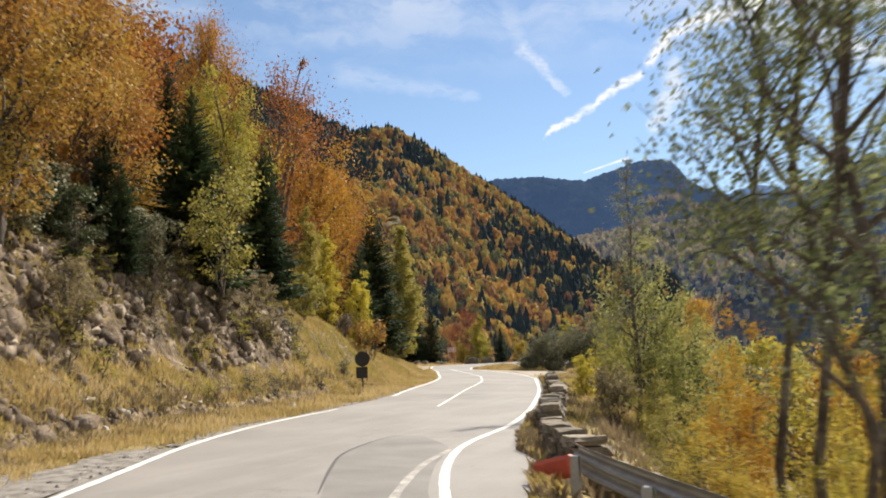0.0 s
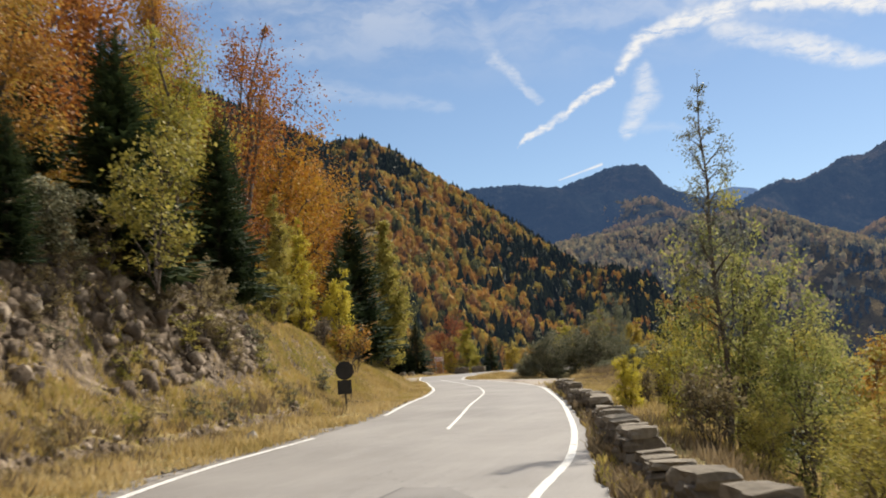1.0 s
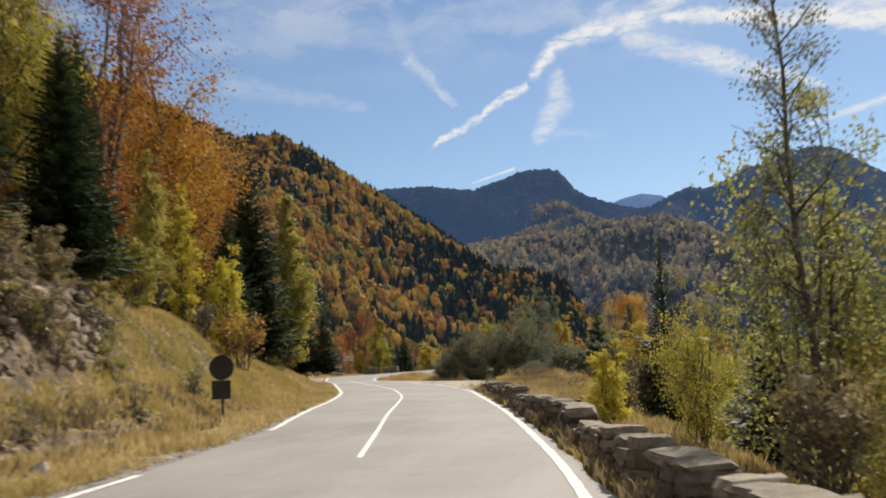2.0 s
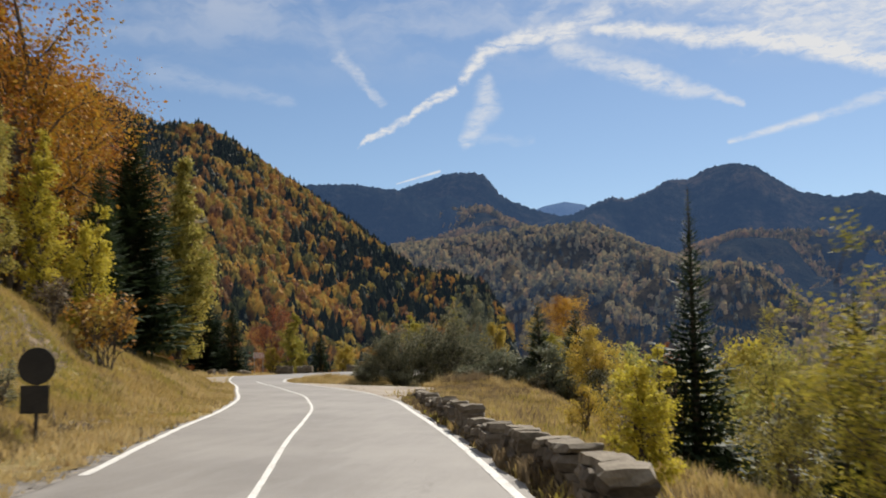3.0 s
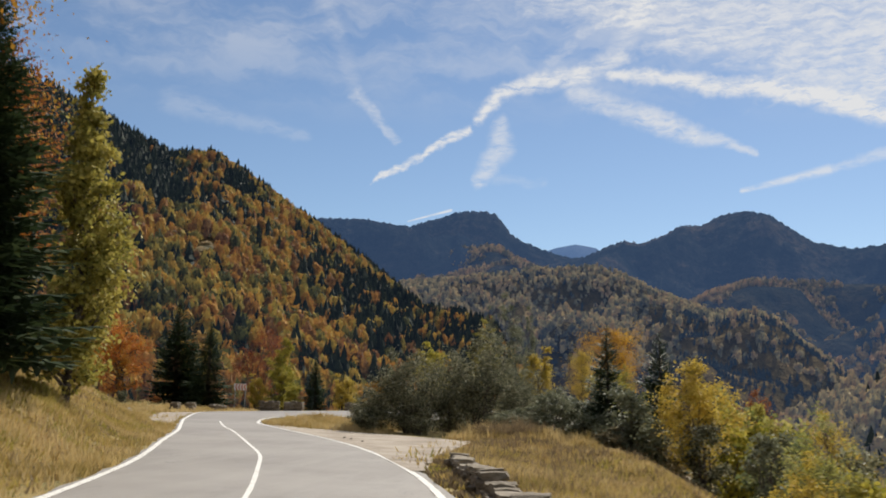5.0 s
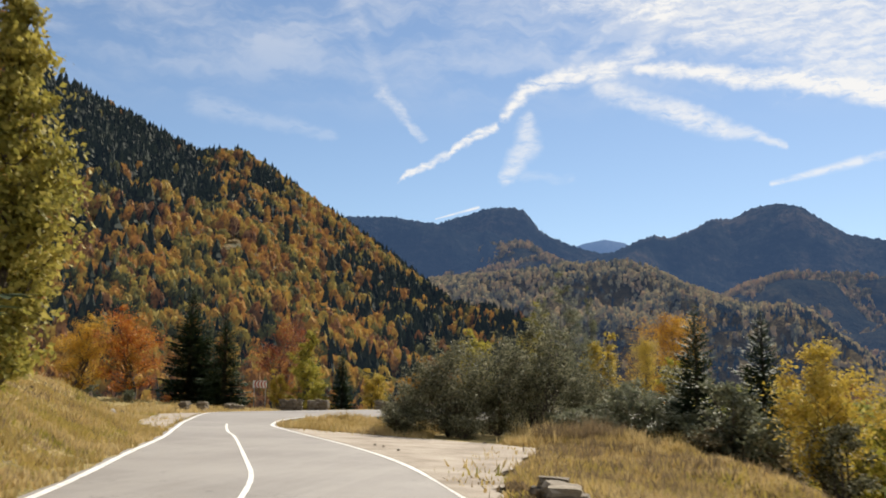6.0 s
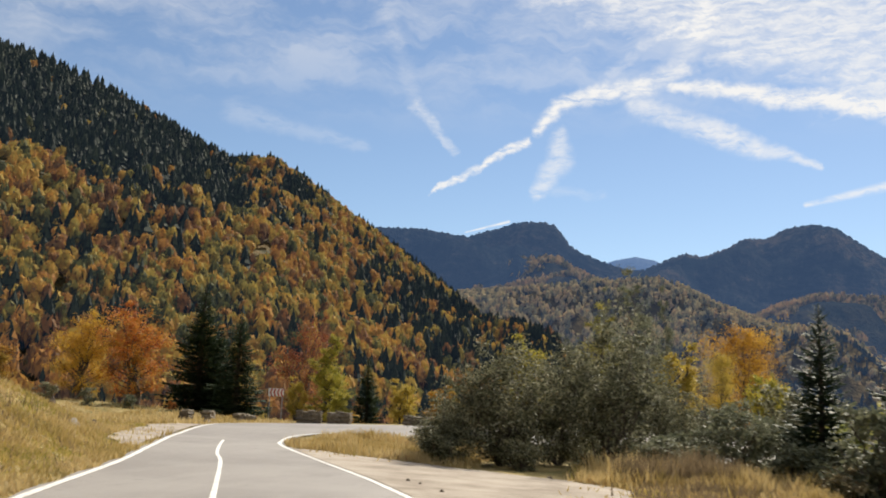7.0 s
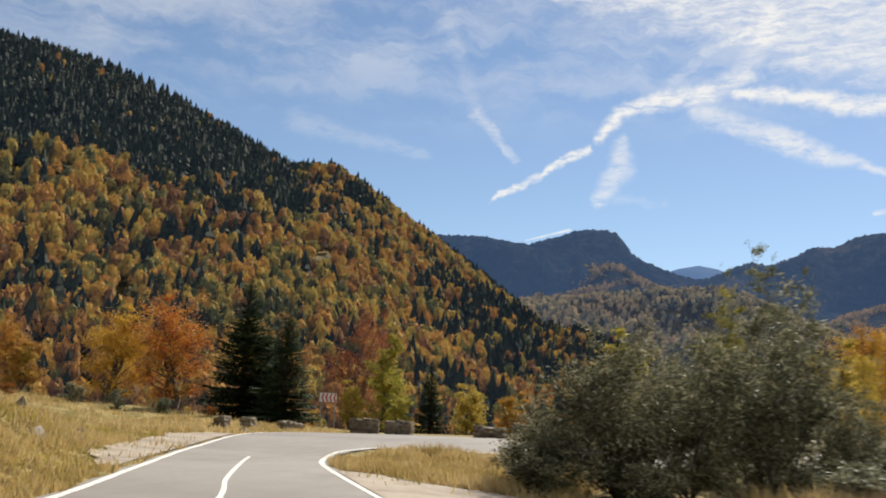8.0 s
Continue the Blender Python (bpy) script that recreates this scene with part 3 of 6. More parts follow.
tagged(new("road_patch", mesh_data("road_patch", *strip(smooth_line([(5.0, 9.0), (4.4, 10.6), (3.45, 13.0), (2.75, 15.9), (2.62, 18)], 10), smooth_line([(6.4, 9.0), (5.7, 10.6), (4.9, 13.4), (4.3, 16.0), (3.2, 18)], 10), 0.0215, 6), M_PATCH, True)),
       "slightly darker patch of newer asphalt", "road", kind="structure")
tagged(new("tar_seam", mesh_data("tar_seam", *strip(*(smooth_line([(4.5 + o * 0.4, 10.2), (3.75 + o, 12.2), (3.05 + o, 14.3), (2.72 + o, 16.2), (2.62 + o * 0.3, 18)], 10) for o in (0, 0.05)), 0.0235), M_TAR)),
       "dark seam between two layers of asphalt", "road seam", kind="structure")

# sandy lay-by between the curve and the bushes
GRAVEL_NEAR = [(-3.2, 58.0), (-4.0, 60.5), (-5.5, 65.2), (-7.87, 70.75), (-10.8, 76.4), (-12.75, 80.3)]
GRAVEL_FAR = [(-2.9, 58.5), (-3.25, 62.0), (-3.35, 68), (-3.2, 74.8), (-7.4, 77.5), (-12.3, 80.5)]


GRAVEL_RING = np.array(GRAVEL_NEAR + GRAVEL_FAR[::-1], float)


def sheet_on_ground(name, near, far, lift, mat, label, cols=14):
    a, b = smooth_line(near, 6), smooth_line(far, 6)
    rows = np.stack([a + (b - a) * u for u in np.linspace(0, 1, cols + 1)], 1)
    rows[:, -1] += 0.25 * np.stack([np.sin(np.arange(len(a)) * 1.3), np.cos(np.arange(len(a)) * 1.9)], 1)
    z = ground_z(rows[..., 0], rows[..., 1])
    z = np.maximum(z, road_z(rows[..., 0], rows[..., 1])) + lift
    v = np.concatenate([rows, z[..., None]], -1).reshape(-1, 3)
    i, j = np.meshgrid(np.arange(len(a) - 1), np.arange(cols), indexing="ij")
    q = (i * (cols + 1) + j).ravel()
    f = np.stack([q, q + 1, q + cols + 2, q + cols + 1], 1)
    tagged(new(name, mesh_data(name, v, f, mat, True)), label, "ground", kind="structure")


sheet_on_ground("pavement_1", GRAVEL_NEAR, GRAVEL_FAR, 0.03, M_GRAVEL, "pale sandy gravel lay-by beside the curve")
sheet_on_ground("pavement_2", [(-20.6, 92.5), (-18.9, 86.5), (-17.5, 82.2), (-16.2, 78.2), (-15.4, 76.0)], [(-22.0, 92.8), (-20.7, 87.2), (-19.2, 82.6), (-17.3, 78.0), (-15.6, 75.6)], 0.025, M_GRAVEL, "sandy gravel on the outside of the bend", 6)
sheet_on_ground("pavement_3", [(10.9, -13.4), (5.5, -2.3), (3.38, 3.95), (1.38, 10.2), (0.12, 14.4)], [(9.4, -14.5), (3.9, -2.9), (1.6, 3.3), (0.1, 9.5), (-0.3, 14.0)], 0.025, M_DARKGRAVEL, "grey gravel shoulder beside the edge line", 6)

sheet_on_ground("pavement_4", [(-0.05, 14.8), (-1.2, 20), (-1.95, 26), (-2.95, 32.5), (-3.72, 36)], [(-0.4, 14.6), (-1.6, 19.9), (-2.32, 26), (-3.3, 32.5), (-3.9, 36)], 0.025, M_DARKGRAVEL, "dark crumbling gravel along the road edge", 3)
GRAVEL_OUTER = np.array([(-20.6, 92.5), (-18.9, 86.5), (-17.5, 82.2), (-16.2, 78.2), (-15.4, 76.0), (-15.6, 75.6), (-17.3, 78.0), (-19.2, 82.6), (-20.7, 87.2), (-22.0, 92.8)], float)


# ---- mountains ----
EYE0 = np.array([0.0, 40.0])


def ridge_z(az, crest, far, foot, foot_z, r, seed, rough):
    """Height of a mountainside at an azimuth and a distance from the road."""
    top = np.interp(az, crest[0], crest[1])
    reach = np.interp(az, crest[0], far)
    zc = 1.4 + np.tan(np.radians(top)) * reach
    s = (r - foot) / (reach - foot)
    x, y = EYE0[0] + r * np.sin(np.radians(az)), EYE0[1] + r * np.cos(np.radians(az))
    z = np.where(s <= 1, foot_z + (zc - foot_z) * np.clip(s, 0, 1) ** 0.92, zc - (zc - foot_z) * 0.7 * (s - 1))
    bump = rough * fbm(x / (reach * 0.13), y / (reach * 0.13), 5, seed) * np.clip(1 - np.abs(s - 1) * 0.0, 0, 1) * ease(s * 4) * ease(np.abs(1 - s) * 7)
    lid = 1.4 + np.tan(np.radians(top - 0.5 * ease((1 - s) * 3))) * r
    return x, y, np.where(s < 1, np.minimum(z + bump, lid), z + bump)


def mountain(name, crest, far, foot, foot_z, mat, label, step=0.3, rows=40, seed=1, rough=10.0, jag=0.0):
    crest = np.array(crest).T
    far = np.broadcast_to(np.asarray(far, float), crest[0].shape)
    az = np.arange(crest[0][0], crest[0][-1] + step, step)
    s = np.r_[np.linspace(0, 1, rows), 1.03, 1.1, 1.25, 1.5]
    reach = np.interp(az, crest[0], far)
    r = foot + s[None, :] * (reach[:, None] - foot)
    x, y, z = ridge_z(az[:, None] + 0 * r, crest, far, foot, foot_z, r, seed, rough)
    if jag:
        z = z + jag * np.abs(value_noise(az[:, None] * 9 + 0 * r, r / 12, seed)) * (s[None, :] > 0.5)
    v = np.stack([x, y, z], -1).reshape(-1, 3)
    n = len(s)
    i, j = np.meshgrid(np.arange(len(az) - 1), np.arange(n - 1), indexing="ij")
    q = (i * n + j).ravel()
    f = np.stack([q, q + n, q + n + 1, q + 1], 1)
    tagged(new(name, mesh_data(name, v, f, mat, True)), label, "mountain", kind="structure")
    return crest, far, foot, foot_z, seed, rough


HILL = [(-90, 20), (-60, 18.8), (-45, 17.9), (-38.6, 17.6), (-34.9, 17.3), (-32.8, 17.0), (-29.7, 16.1), (-26.4, 14.6), (-24.1, 13.5), (-22.4, 12.7), (-21.2, 12.9), (-20, 13.0), (-18.5, 12.2),
        (-16.5, 10.9), (-14.1, 9.3), (-11.5, 7.5), (-9.8, 6.2), (-7.8, 4.75), (-6, 4.5), (-4, 3.9), (-2, 0.5)]
hill = mountain("backdrop_1", HILL, [1150] * 17 + [1050, 950, 850, 750], 330, -16, M_HILL, "steep hillside under autumn woods", 0.4, 50, 3, 9.0)
SPUR = [(-14, 5.4), (-9, 6.5), (-5.3, 6.85), (-2.9, 7.3), (-0.7, 7.45), (1.6, 7.6), (2.8, 7.35), (4.8, 6.3), (7, 5.4), (8.4, 5.15), (10.3, 5.4), (11.5, 4.9), (12.8, 3.7), (14.3, 2.55), (15.6, 1.7), (18, 0.6), (24, -1), (32, -3)]
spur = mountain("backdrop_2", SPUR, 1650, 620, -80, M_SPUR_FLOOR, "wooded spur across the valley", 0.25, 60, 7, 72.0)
SPUR_R = [(3, 3.5), (6, 5.2), (8, 6.2), (9.2, 6.55), (10, 6.85), (13.8, 6.65), (17.9, 6.6), (26, 7), (40, 6)]
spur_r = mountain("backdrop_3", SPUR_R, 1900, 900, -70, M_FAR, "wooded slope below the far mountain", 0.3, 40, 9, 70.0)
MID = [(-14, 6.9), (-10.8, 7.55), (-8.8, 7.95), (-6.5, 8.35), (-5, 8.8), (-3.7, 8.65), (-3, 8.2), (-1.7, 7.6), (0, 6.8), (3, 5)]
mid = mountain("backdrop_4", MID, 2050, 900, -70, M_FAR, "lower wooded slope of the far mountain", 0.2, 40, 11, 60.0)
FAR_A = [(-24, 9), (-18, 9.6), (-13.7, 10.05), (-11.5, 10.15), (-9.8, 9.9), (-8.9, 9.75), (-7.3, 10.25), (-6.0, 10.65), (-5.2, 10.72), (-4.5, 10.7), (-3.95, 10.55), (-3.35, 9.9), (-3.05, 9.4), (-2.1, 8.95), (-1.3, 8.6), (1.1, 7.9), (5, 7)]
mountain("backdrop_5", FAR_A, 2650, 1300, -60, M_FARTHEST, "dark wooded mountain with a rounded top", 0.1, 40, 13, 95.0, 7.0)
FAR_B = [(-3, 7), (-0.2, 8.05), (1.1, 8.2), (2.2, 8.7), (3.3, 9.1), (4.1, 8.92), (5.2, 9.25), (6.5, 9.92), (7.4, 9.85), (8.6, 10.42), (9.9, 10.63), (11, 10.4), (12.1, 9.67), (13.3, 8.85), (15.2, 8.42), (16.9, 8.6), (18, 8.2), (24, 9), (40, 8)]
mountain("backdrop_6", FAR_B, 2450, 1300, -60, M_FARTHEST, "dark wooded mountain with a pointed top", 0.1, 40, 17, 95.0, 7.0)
mountain("backdrop_7", [(-6, 7), (-1.5, 8.4), (-0.5, 8.75), (0.6, 8.95), (1.7, 8.75), (2.4, 8.3), (6, 7.2)], 4300, 3000, 0, M_PALEST, "farthest mountain, paled by painted blue haze", 0.1, 20, 19, 20.0)
SLOPE = [(9, -4.5), (11, -1.5), (12.2, -0.6), (14.2, 0.4), (15.8, 1.3), (17.7, 2.2), (22, 3.6), (30, 5), (50, 6)]
slope = mountain("backdrop_8", SLOPE, 420, 190, -52, M_HILL, "wooded slope rising from the valley", 0.5, 24, 23, 4.0)


# ---- woods on the mountains ----
def cone_tree(seed, sides=5, tiers=6):
    """A far conifer of drooping boughs, ragged at the edge."""
    rng = np.random.default_rng(seed)
    v, f = [], []
    for k in range(tiers):
        u = k / tiers
        for i in range(sides):
            a = 6.283 * (i + rng.uniform(0, 0.8)) / sides + k
            r = (1 - u) ** 0.8 * rng.uniform(0.65, 1.2) + 0.06
            z = 0.06 + 0.86 * u + rng.uniform(-0.02, 0.02)
            w = 0.68 + 0.15 * rng.uniform()
            n = len(v)
            v += [(0.0, 0.0, min(1.0, z + 0.3)), (r * math.cos(a - w), r * math.sin(a - w), z - 0.03), (r * math.cos(a + w), r * math.sin(a + w), z - 0.03)]
            f.append((n, n + 1, n + 2))
    return np.array(v), np.array(f)


def clump_tree(seed, clumps=80, lumps=5):
    """A broad crown of leaf clumps set over a few uneven lumps."""
    rng = np.random.default_rng(seed)
    mid = np.stack([rng.uniform(-0.42, 0.42, lumps), rng.uniform(-0.42, 0.42, lumps), rng.uniform(0.3, 0.7, lumps)], 1)
    mid[0] = (0, 0, 0.72)
    rad = rng.uniform(0.4, 0.62, lumps)
    k = rng.integers(0, lumps, clumps)
    d = rng.standard_normal((clumps, 3))
    d[:, 2] = np.abs(d[:, 2]) * 0.9 - 0.25
    d /= np.linalg.norm(d, axis=1, keepdims=True)
    c = mid[k] + d * rad[k][:, None] * (1, 1, 0.5) * rng.uniform(0.75, 1.08, (clumps, 1))
    nrm = d + 0.24 * rng.standard_normal((clumps, 3))
    nrm /= np.linalg.norm(nrm, axis=1, keepdims=True)
    a = np.cross(nrm, rng.standard_normal((clumps, 3)))
    a /= np.linalg.norm(a, axis=1, keepdims=True)
    b = np.cross(nrm, a)
    s = rng.uniform(0.18, 0.33, (clumps, 1)) * (70 / clumps) ** 0.42
    flat = np.array((1, 1, 0.6))
    j = [rng.uniform(0.6, 1.25, (clumps, 1)) for _ in range(4)]
    s = s * 1.3
    v = np.stack([c + a * s * j[0] * flat, c + (b * 0.87 - a * 0.5) * s * j[1] * flat, c - (b * 0.87 + a * 0.5) * s * j[2] * flat], 1).reshape(-1, 3)
    return v, np.arange(3 * clumps).reshape(-1, 3)


def scatter(name, kinds, places, mat, label):
    """Many small trees as one mesh. places: x, y, z, radius, height, turn, kind, tint."""
    pieces, tints = [], []
    for k, (v, f) in enumerate(kinds):
        p = places[places[:, 6] == k]
        if not len(p):
            continue
        c, s = np.cos(p[:, 5]), np.sin(p[:, 5])
        x = (v[None, :, 0] * c[:, None] - v[None, :, 1] * s[:, None]) * p[:, 3:4] + p[:, 0:1]
        y = (v[None, :, 0] * s[:, None] + v[None, :, 1] * c[:, None]) * p[:, 3:4] + p[:, 1:2]
        z = v[None, :, 2] * p[:, 4:5] + p[:, 2:3]
        pts = np.stack([x, y, z], -1).reshape(-1, 3)
        fs = (f[None] + (np.arange(len(p)) * len(v))[:, None, None]).reshape(-1, f.shape[1])
        pieces.append((pts, fs))
        tints.append(np.repeat(p[:, 7], len(v)))
    tagged(new(name, mesh_data(name, *joined(pieces), mat, tint=np.concatenate(tints))), label, "woods", kind="stuff")


def woods(name, side, count, az0, az1, s0, s1, conifers, size, seed, mat, clumps=80, needles=None, only=None, spike=1.0):
    crest, far, foot, foot_z, sd, rough = side
    rng = np.random.default_rng(seed)
    az = rng.uniform(az0, az1, count)
    reach = np.interp(az, crest[0], far)
    r = np.sqrt(rng.uniform((foot + s0 * (reach - foot)) ** 2, (foot + s1 * (reach - foot)) ** 2))
    s = (r - foot) / (reach - foot)
    x, y, z = ridge_z(az, crest, far, foot, foot_z, r, sd, rough)
    patch = fbm(x / 55, y / 55, 2, seed)
    hue = fbm(x / 60, y / 60, 3, seed + 40)
    is_con = rng.uniform(0, 1, count) < np.clip(conifers(az, s) + 0.6 * np.clip(patch * 2.0, -0.8, 1.0), 0.02, 0.985)
    turn = rng.uniform(0, 6.28, count)
    tint = np.clip(0.46 + 0.3 * hue + 0.3 * rng.standard_normal(count), 0, 1)
    con = np.stack([x, y, z - 1, spike * size * rng.uniform(2.4, 4.2, count), spike * size * rng.uniform(7, 14, count), turn, rng.integers(0, 4, count), tint], 1)
    dec = np.stack([x, y, z - 1.5, size * rng.uniform(2.5, 4.3, count), size * rng.uniform(8, 13.5, count), turn, rng.integers(0, 6, count), tint], 1)
    if only is not None:      # trees in scattered stands only
        scatter(name, [clump_tree(k, clumps) for k in range(6)], dec[hue > only], mat, "stands of orange and olive trees on a far slope")
        return
    scatter(name + "_conifers", [cone_tree(k, *((5, 6) if clumps > 40 else (4, 4))) for k in range(4)], con[is_con], needles or M_WOODS_CONIFER, "dark conifers standing among autumn woods")
    scatter(name + "_broadleaf", [clump_tree(k, clumps) for k in range(6)], dec[~is_con], mat, "orange, yellow and brown broadleaf crowns")


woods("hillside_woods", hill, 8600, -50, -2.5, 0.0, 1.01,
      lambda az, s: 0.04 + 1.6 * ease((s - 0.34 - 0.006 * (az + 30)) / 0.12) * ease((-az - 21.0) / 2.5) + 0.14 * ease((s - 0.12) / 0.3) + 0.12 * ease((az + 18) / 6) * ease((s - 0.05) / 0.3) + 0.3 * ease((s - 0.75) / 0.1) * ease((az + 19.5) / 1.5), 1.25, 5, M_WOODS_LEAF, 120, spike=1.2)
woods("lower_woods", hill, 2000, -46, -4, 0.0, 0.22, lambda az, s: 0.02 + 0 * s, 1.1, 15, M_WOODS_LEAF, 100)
# Dark conifers crowd the right flank and foot to imitate the spur's shaded side.
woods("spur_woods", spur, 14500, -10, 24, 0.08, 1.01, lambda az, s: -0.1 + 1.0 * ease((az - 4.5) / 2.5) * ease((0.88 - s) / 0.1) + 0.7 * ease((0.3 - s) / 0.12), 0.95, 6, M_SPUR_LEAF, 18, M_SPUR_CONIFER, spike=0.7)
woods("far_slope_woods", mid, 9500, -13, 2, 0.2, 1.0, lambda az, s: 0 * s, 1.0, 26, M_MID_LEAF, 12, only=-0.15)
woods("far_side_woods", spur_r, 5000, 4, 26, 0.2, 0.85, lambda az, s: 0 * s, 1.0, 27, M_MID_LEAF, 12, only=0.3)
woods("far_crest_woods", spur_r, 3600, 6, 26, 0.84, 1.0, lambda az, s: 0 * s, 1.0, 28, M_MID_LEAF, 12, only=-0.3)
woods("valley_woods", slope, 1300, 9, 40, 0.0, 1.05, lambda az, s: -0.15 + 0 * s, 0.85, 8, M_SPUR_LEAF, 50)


# ---- trees ----
def tube(points, radii, sides=6):
    p, n = np.array(points, float), len(points)
    v = []
    for k in range(n):
        d = p[min(k + 1, n - 1)] - p[max(k - 1, 0)]
        d = d / (np.linalg.norm(d) + 1e-9)
        a = np.cross(d, (0.31, 0.95, 0.05))
        a /= np.linalg.norm(a) + 1e-9
        b = np.cross(d, a)
        ang = np.arange(sides) * 2 * np.pi / sides
        v.append(p[k] + radii[k] * (np.cos(ang)[:, None] * a + np.sin(ang)[:, None] * b))
    f = [(k * sides + i, k * sides + (i + 1) % sides, (k + 1) * sides + (i + 1) % sides, (k + 1) * sides + i) for k in range(n - 1) for i in range(sides)]
    return np.concatenate(v), np.array(f)


def leaf_quads(centres, size, rng, slim=0.62, hang=0.3):
    """Small folded leaves at the given places."""
    n = len(centres)
    d = rng.standard_normal((n, 3))
    d[:, 2] -= hang
    d /= np.linalg.norm(d, axis=1, keepdims=True)
    s = np.cross(d, rng.standard_normal((n, 3)))
    s /= np.linalg.norm(s, axis=1, keepdims=True) + 1e-9
    up = np.cross(s, d)
    ln = size * rng.uniform(0.6, 1.35, (n, 1))
    a, c = centres - d * ln / 2, centres + d * ln / 2
    b = centres + s * ln * slim / 2 + up * ln * 0.12
    e = centres - s * ln * slim / 2 + up * ln * 0.12
    v = np.stack([a, b, c, e], 1).reshape(-1, 3)
    return v, np.arange(4 * n).reshape(-1, 4)


def broadleaf(seed, h, spread, leaf, count, stems=1, base=0.3, bare=0.0, fan=0.35, shape=1.0, thick=0.022, slim=0.62, floor=0.0, boughs=None, twigs=5, wobble=0.02):
    """Wood and leaves of a tree or shrub with forking limbs. base: where the crown begins; bare: share of twigs that lost their leaves."""
    rng = np.random.default_rng(seed)
    wood, spots, weights = [], [], []
    for sn in range(stems):
        az = rng.uniform(0, 6.28)
        lean = fan * rng.uniform(0.5, 1.0) if stems > 1 else 0.05
        hh = h * (1.0 if sn == 0 else rng.uniform(0.62, 0.98))
        n = 8
        pts = []
        for k in range(n):
            u = k / (n - 1)
            w = wobble * h * rng.standard_normal(2) * (u > 0)
            out = lean * spread * u ** 0.8 * (0.95 if stems > 1 else 0.5)
            pts.append((math.cos(az) * out + w[0] + 0.03 * spread * sn % 0.2, math.sin(az) * out + w[1], hh * u * 0.96))
        r0 = thick * hh / math.sqrt(max(1, stems * 0.5)) + 0.01
        rad = [r0 * (1 - 0.9 * k / (n - 1)) for k in range(n)]
        wood.append(tube(pts, rad, 7))
        pts = np.array(pts)
        limbs = boughs or max(5, int(17 / max(1, stems ** 0.6)))
        for li in range(limbs):
            u = base + (0.97 - base) * (li + rng.uniform(0, 0.8)) / limbs
            at = np.array([np.interp(u, np.linspace(0, 1, n), pts[:, c]) for c in range(3)])
            prof = math.sin(math.pi * min(1, max(0.12, (u - base + 0.12) / (1.08 - base))) ** shape) ** 0.7
            prof = max(prof, floor)
            ln = spread * prof * rng.uniform(0.65, 1.1) / (1.25 if stems > 1 else 1.0)
            a = li * 2.4 + rng.uniform(-0.5, 0.5) + az
            tilt = rng.uniform(0.25, 0.75) + 0.5 * u
            d = np.array([math.cos(a) * math.cos(tilt), math.sin(a) * math.cos(tilt), math.sin(tilt)])
            q = [at + d * ln * s + np.array([0, 0, 0.12 * ln * s * s]) + 0.03 * ln * rng.standard_normal(3) * (s > 0) for s in (0, 0.35, 0.7, 1.0)]
            rr = max(0.006, r0 * (1 - u) * 0.5 + 0.008)
            wood.append(tube(q, [rr, rr * 0.7, rr * 0.45, rr * 0.15], 5))
            q = np.array(q)
            for tw in range(twigs):
                s = rng.uniform(0.3, 1.0)
                o = np.array([np.interp(s, (0, 0.35, 0.7, 1.0), q[:, c]) for c in range(3)])
                e = d + 0.9 * rng.standard_normal(3)
                e[2] += 0.25
                e = e / np.linalg.norm(e) * ln * rng.uniform(0.25, 0.5)
                wood.append(tube([o, o + e * 0.5 + 0.04 * ln * rng.standard_normal(3), o + e], [rr * 0.35, rr * 0.22, rr * 0.08], 4))
                if rng.uniform() > bare:
                    for s2 in (0.35, 0.7, 1.0):
                        spots.append(o + e * s2)
                        weights.append(ln * (0.6 + 0.5 * s2))
            if rng.uniform() > bare:
                spots.append(q[-1])
                weights.append(ln)
        spots.append(pts[-1])
        weights.append(spread * 0.4)
    spots, weights = np.array(spots), np.array(weights)
    pick = rng.choice(len(spots), count, p=weights / weights.sum())
    sig = np.clip(weights[pick] * 0.16, leaf * 0.7, None)[:, None]
    c = spots[pick] + sig * rng.standard_normal((count, 3)) * (1, 1, 0.75)
    c[:, 2] = np.maximum(c[:, 2], 0.05)
    return joined(wood), leaf_quads(c, leaf, rng, slim)


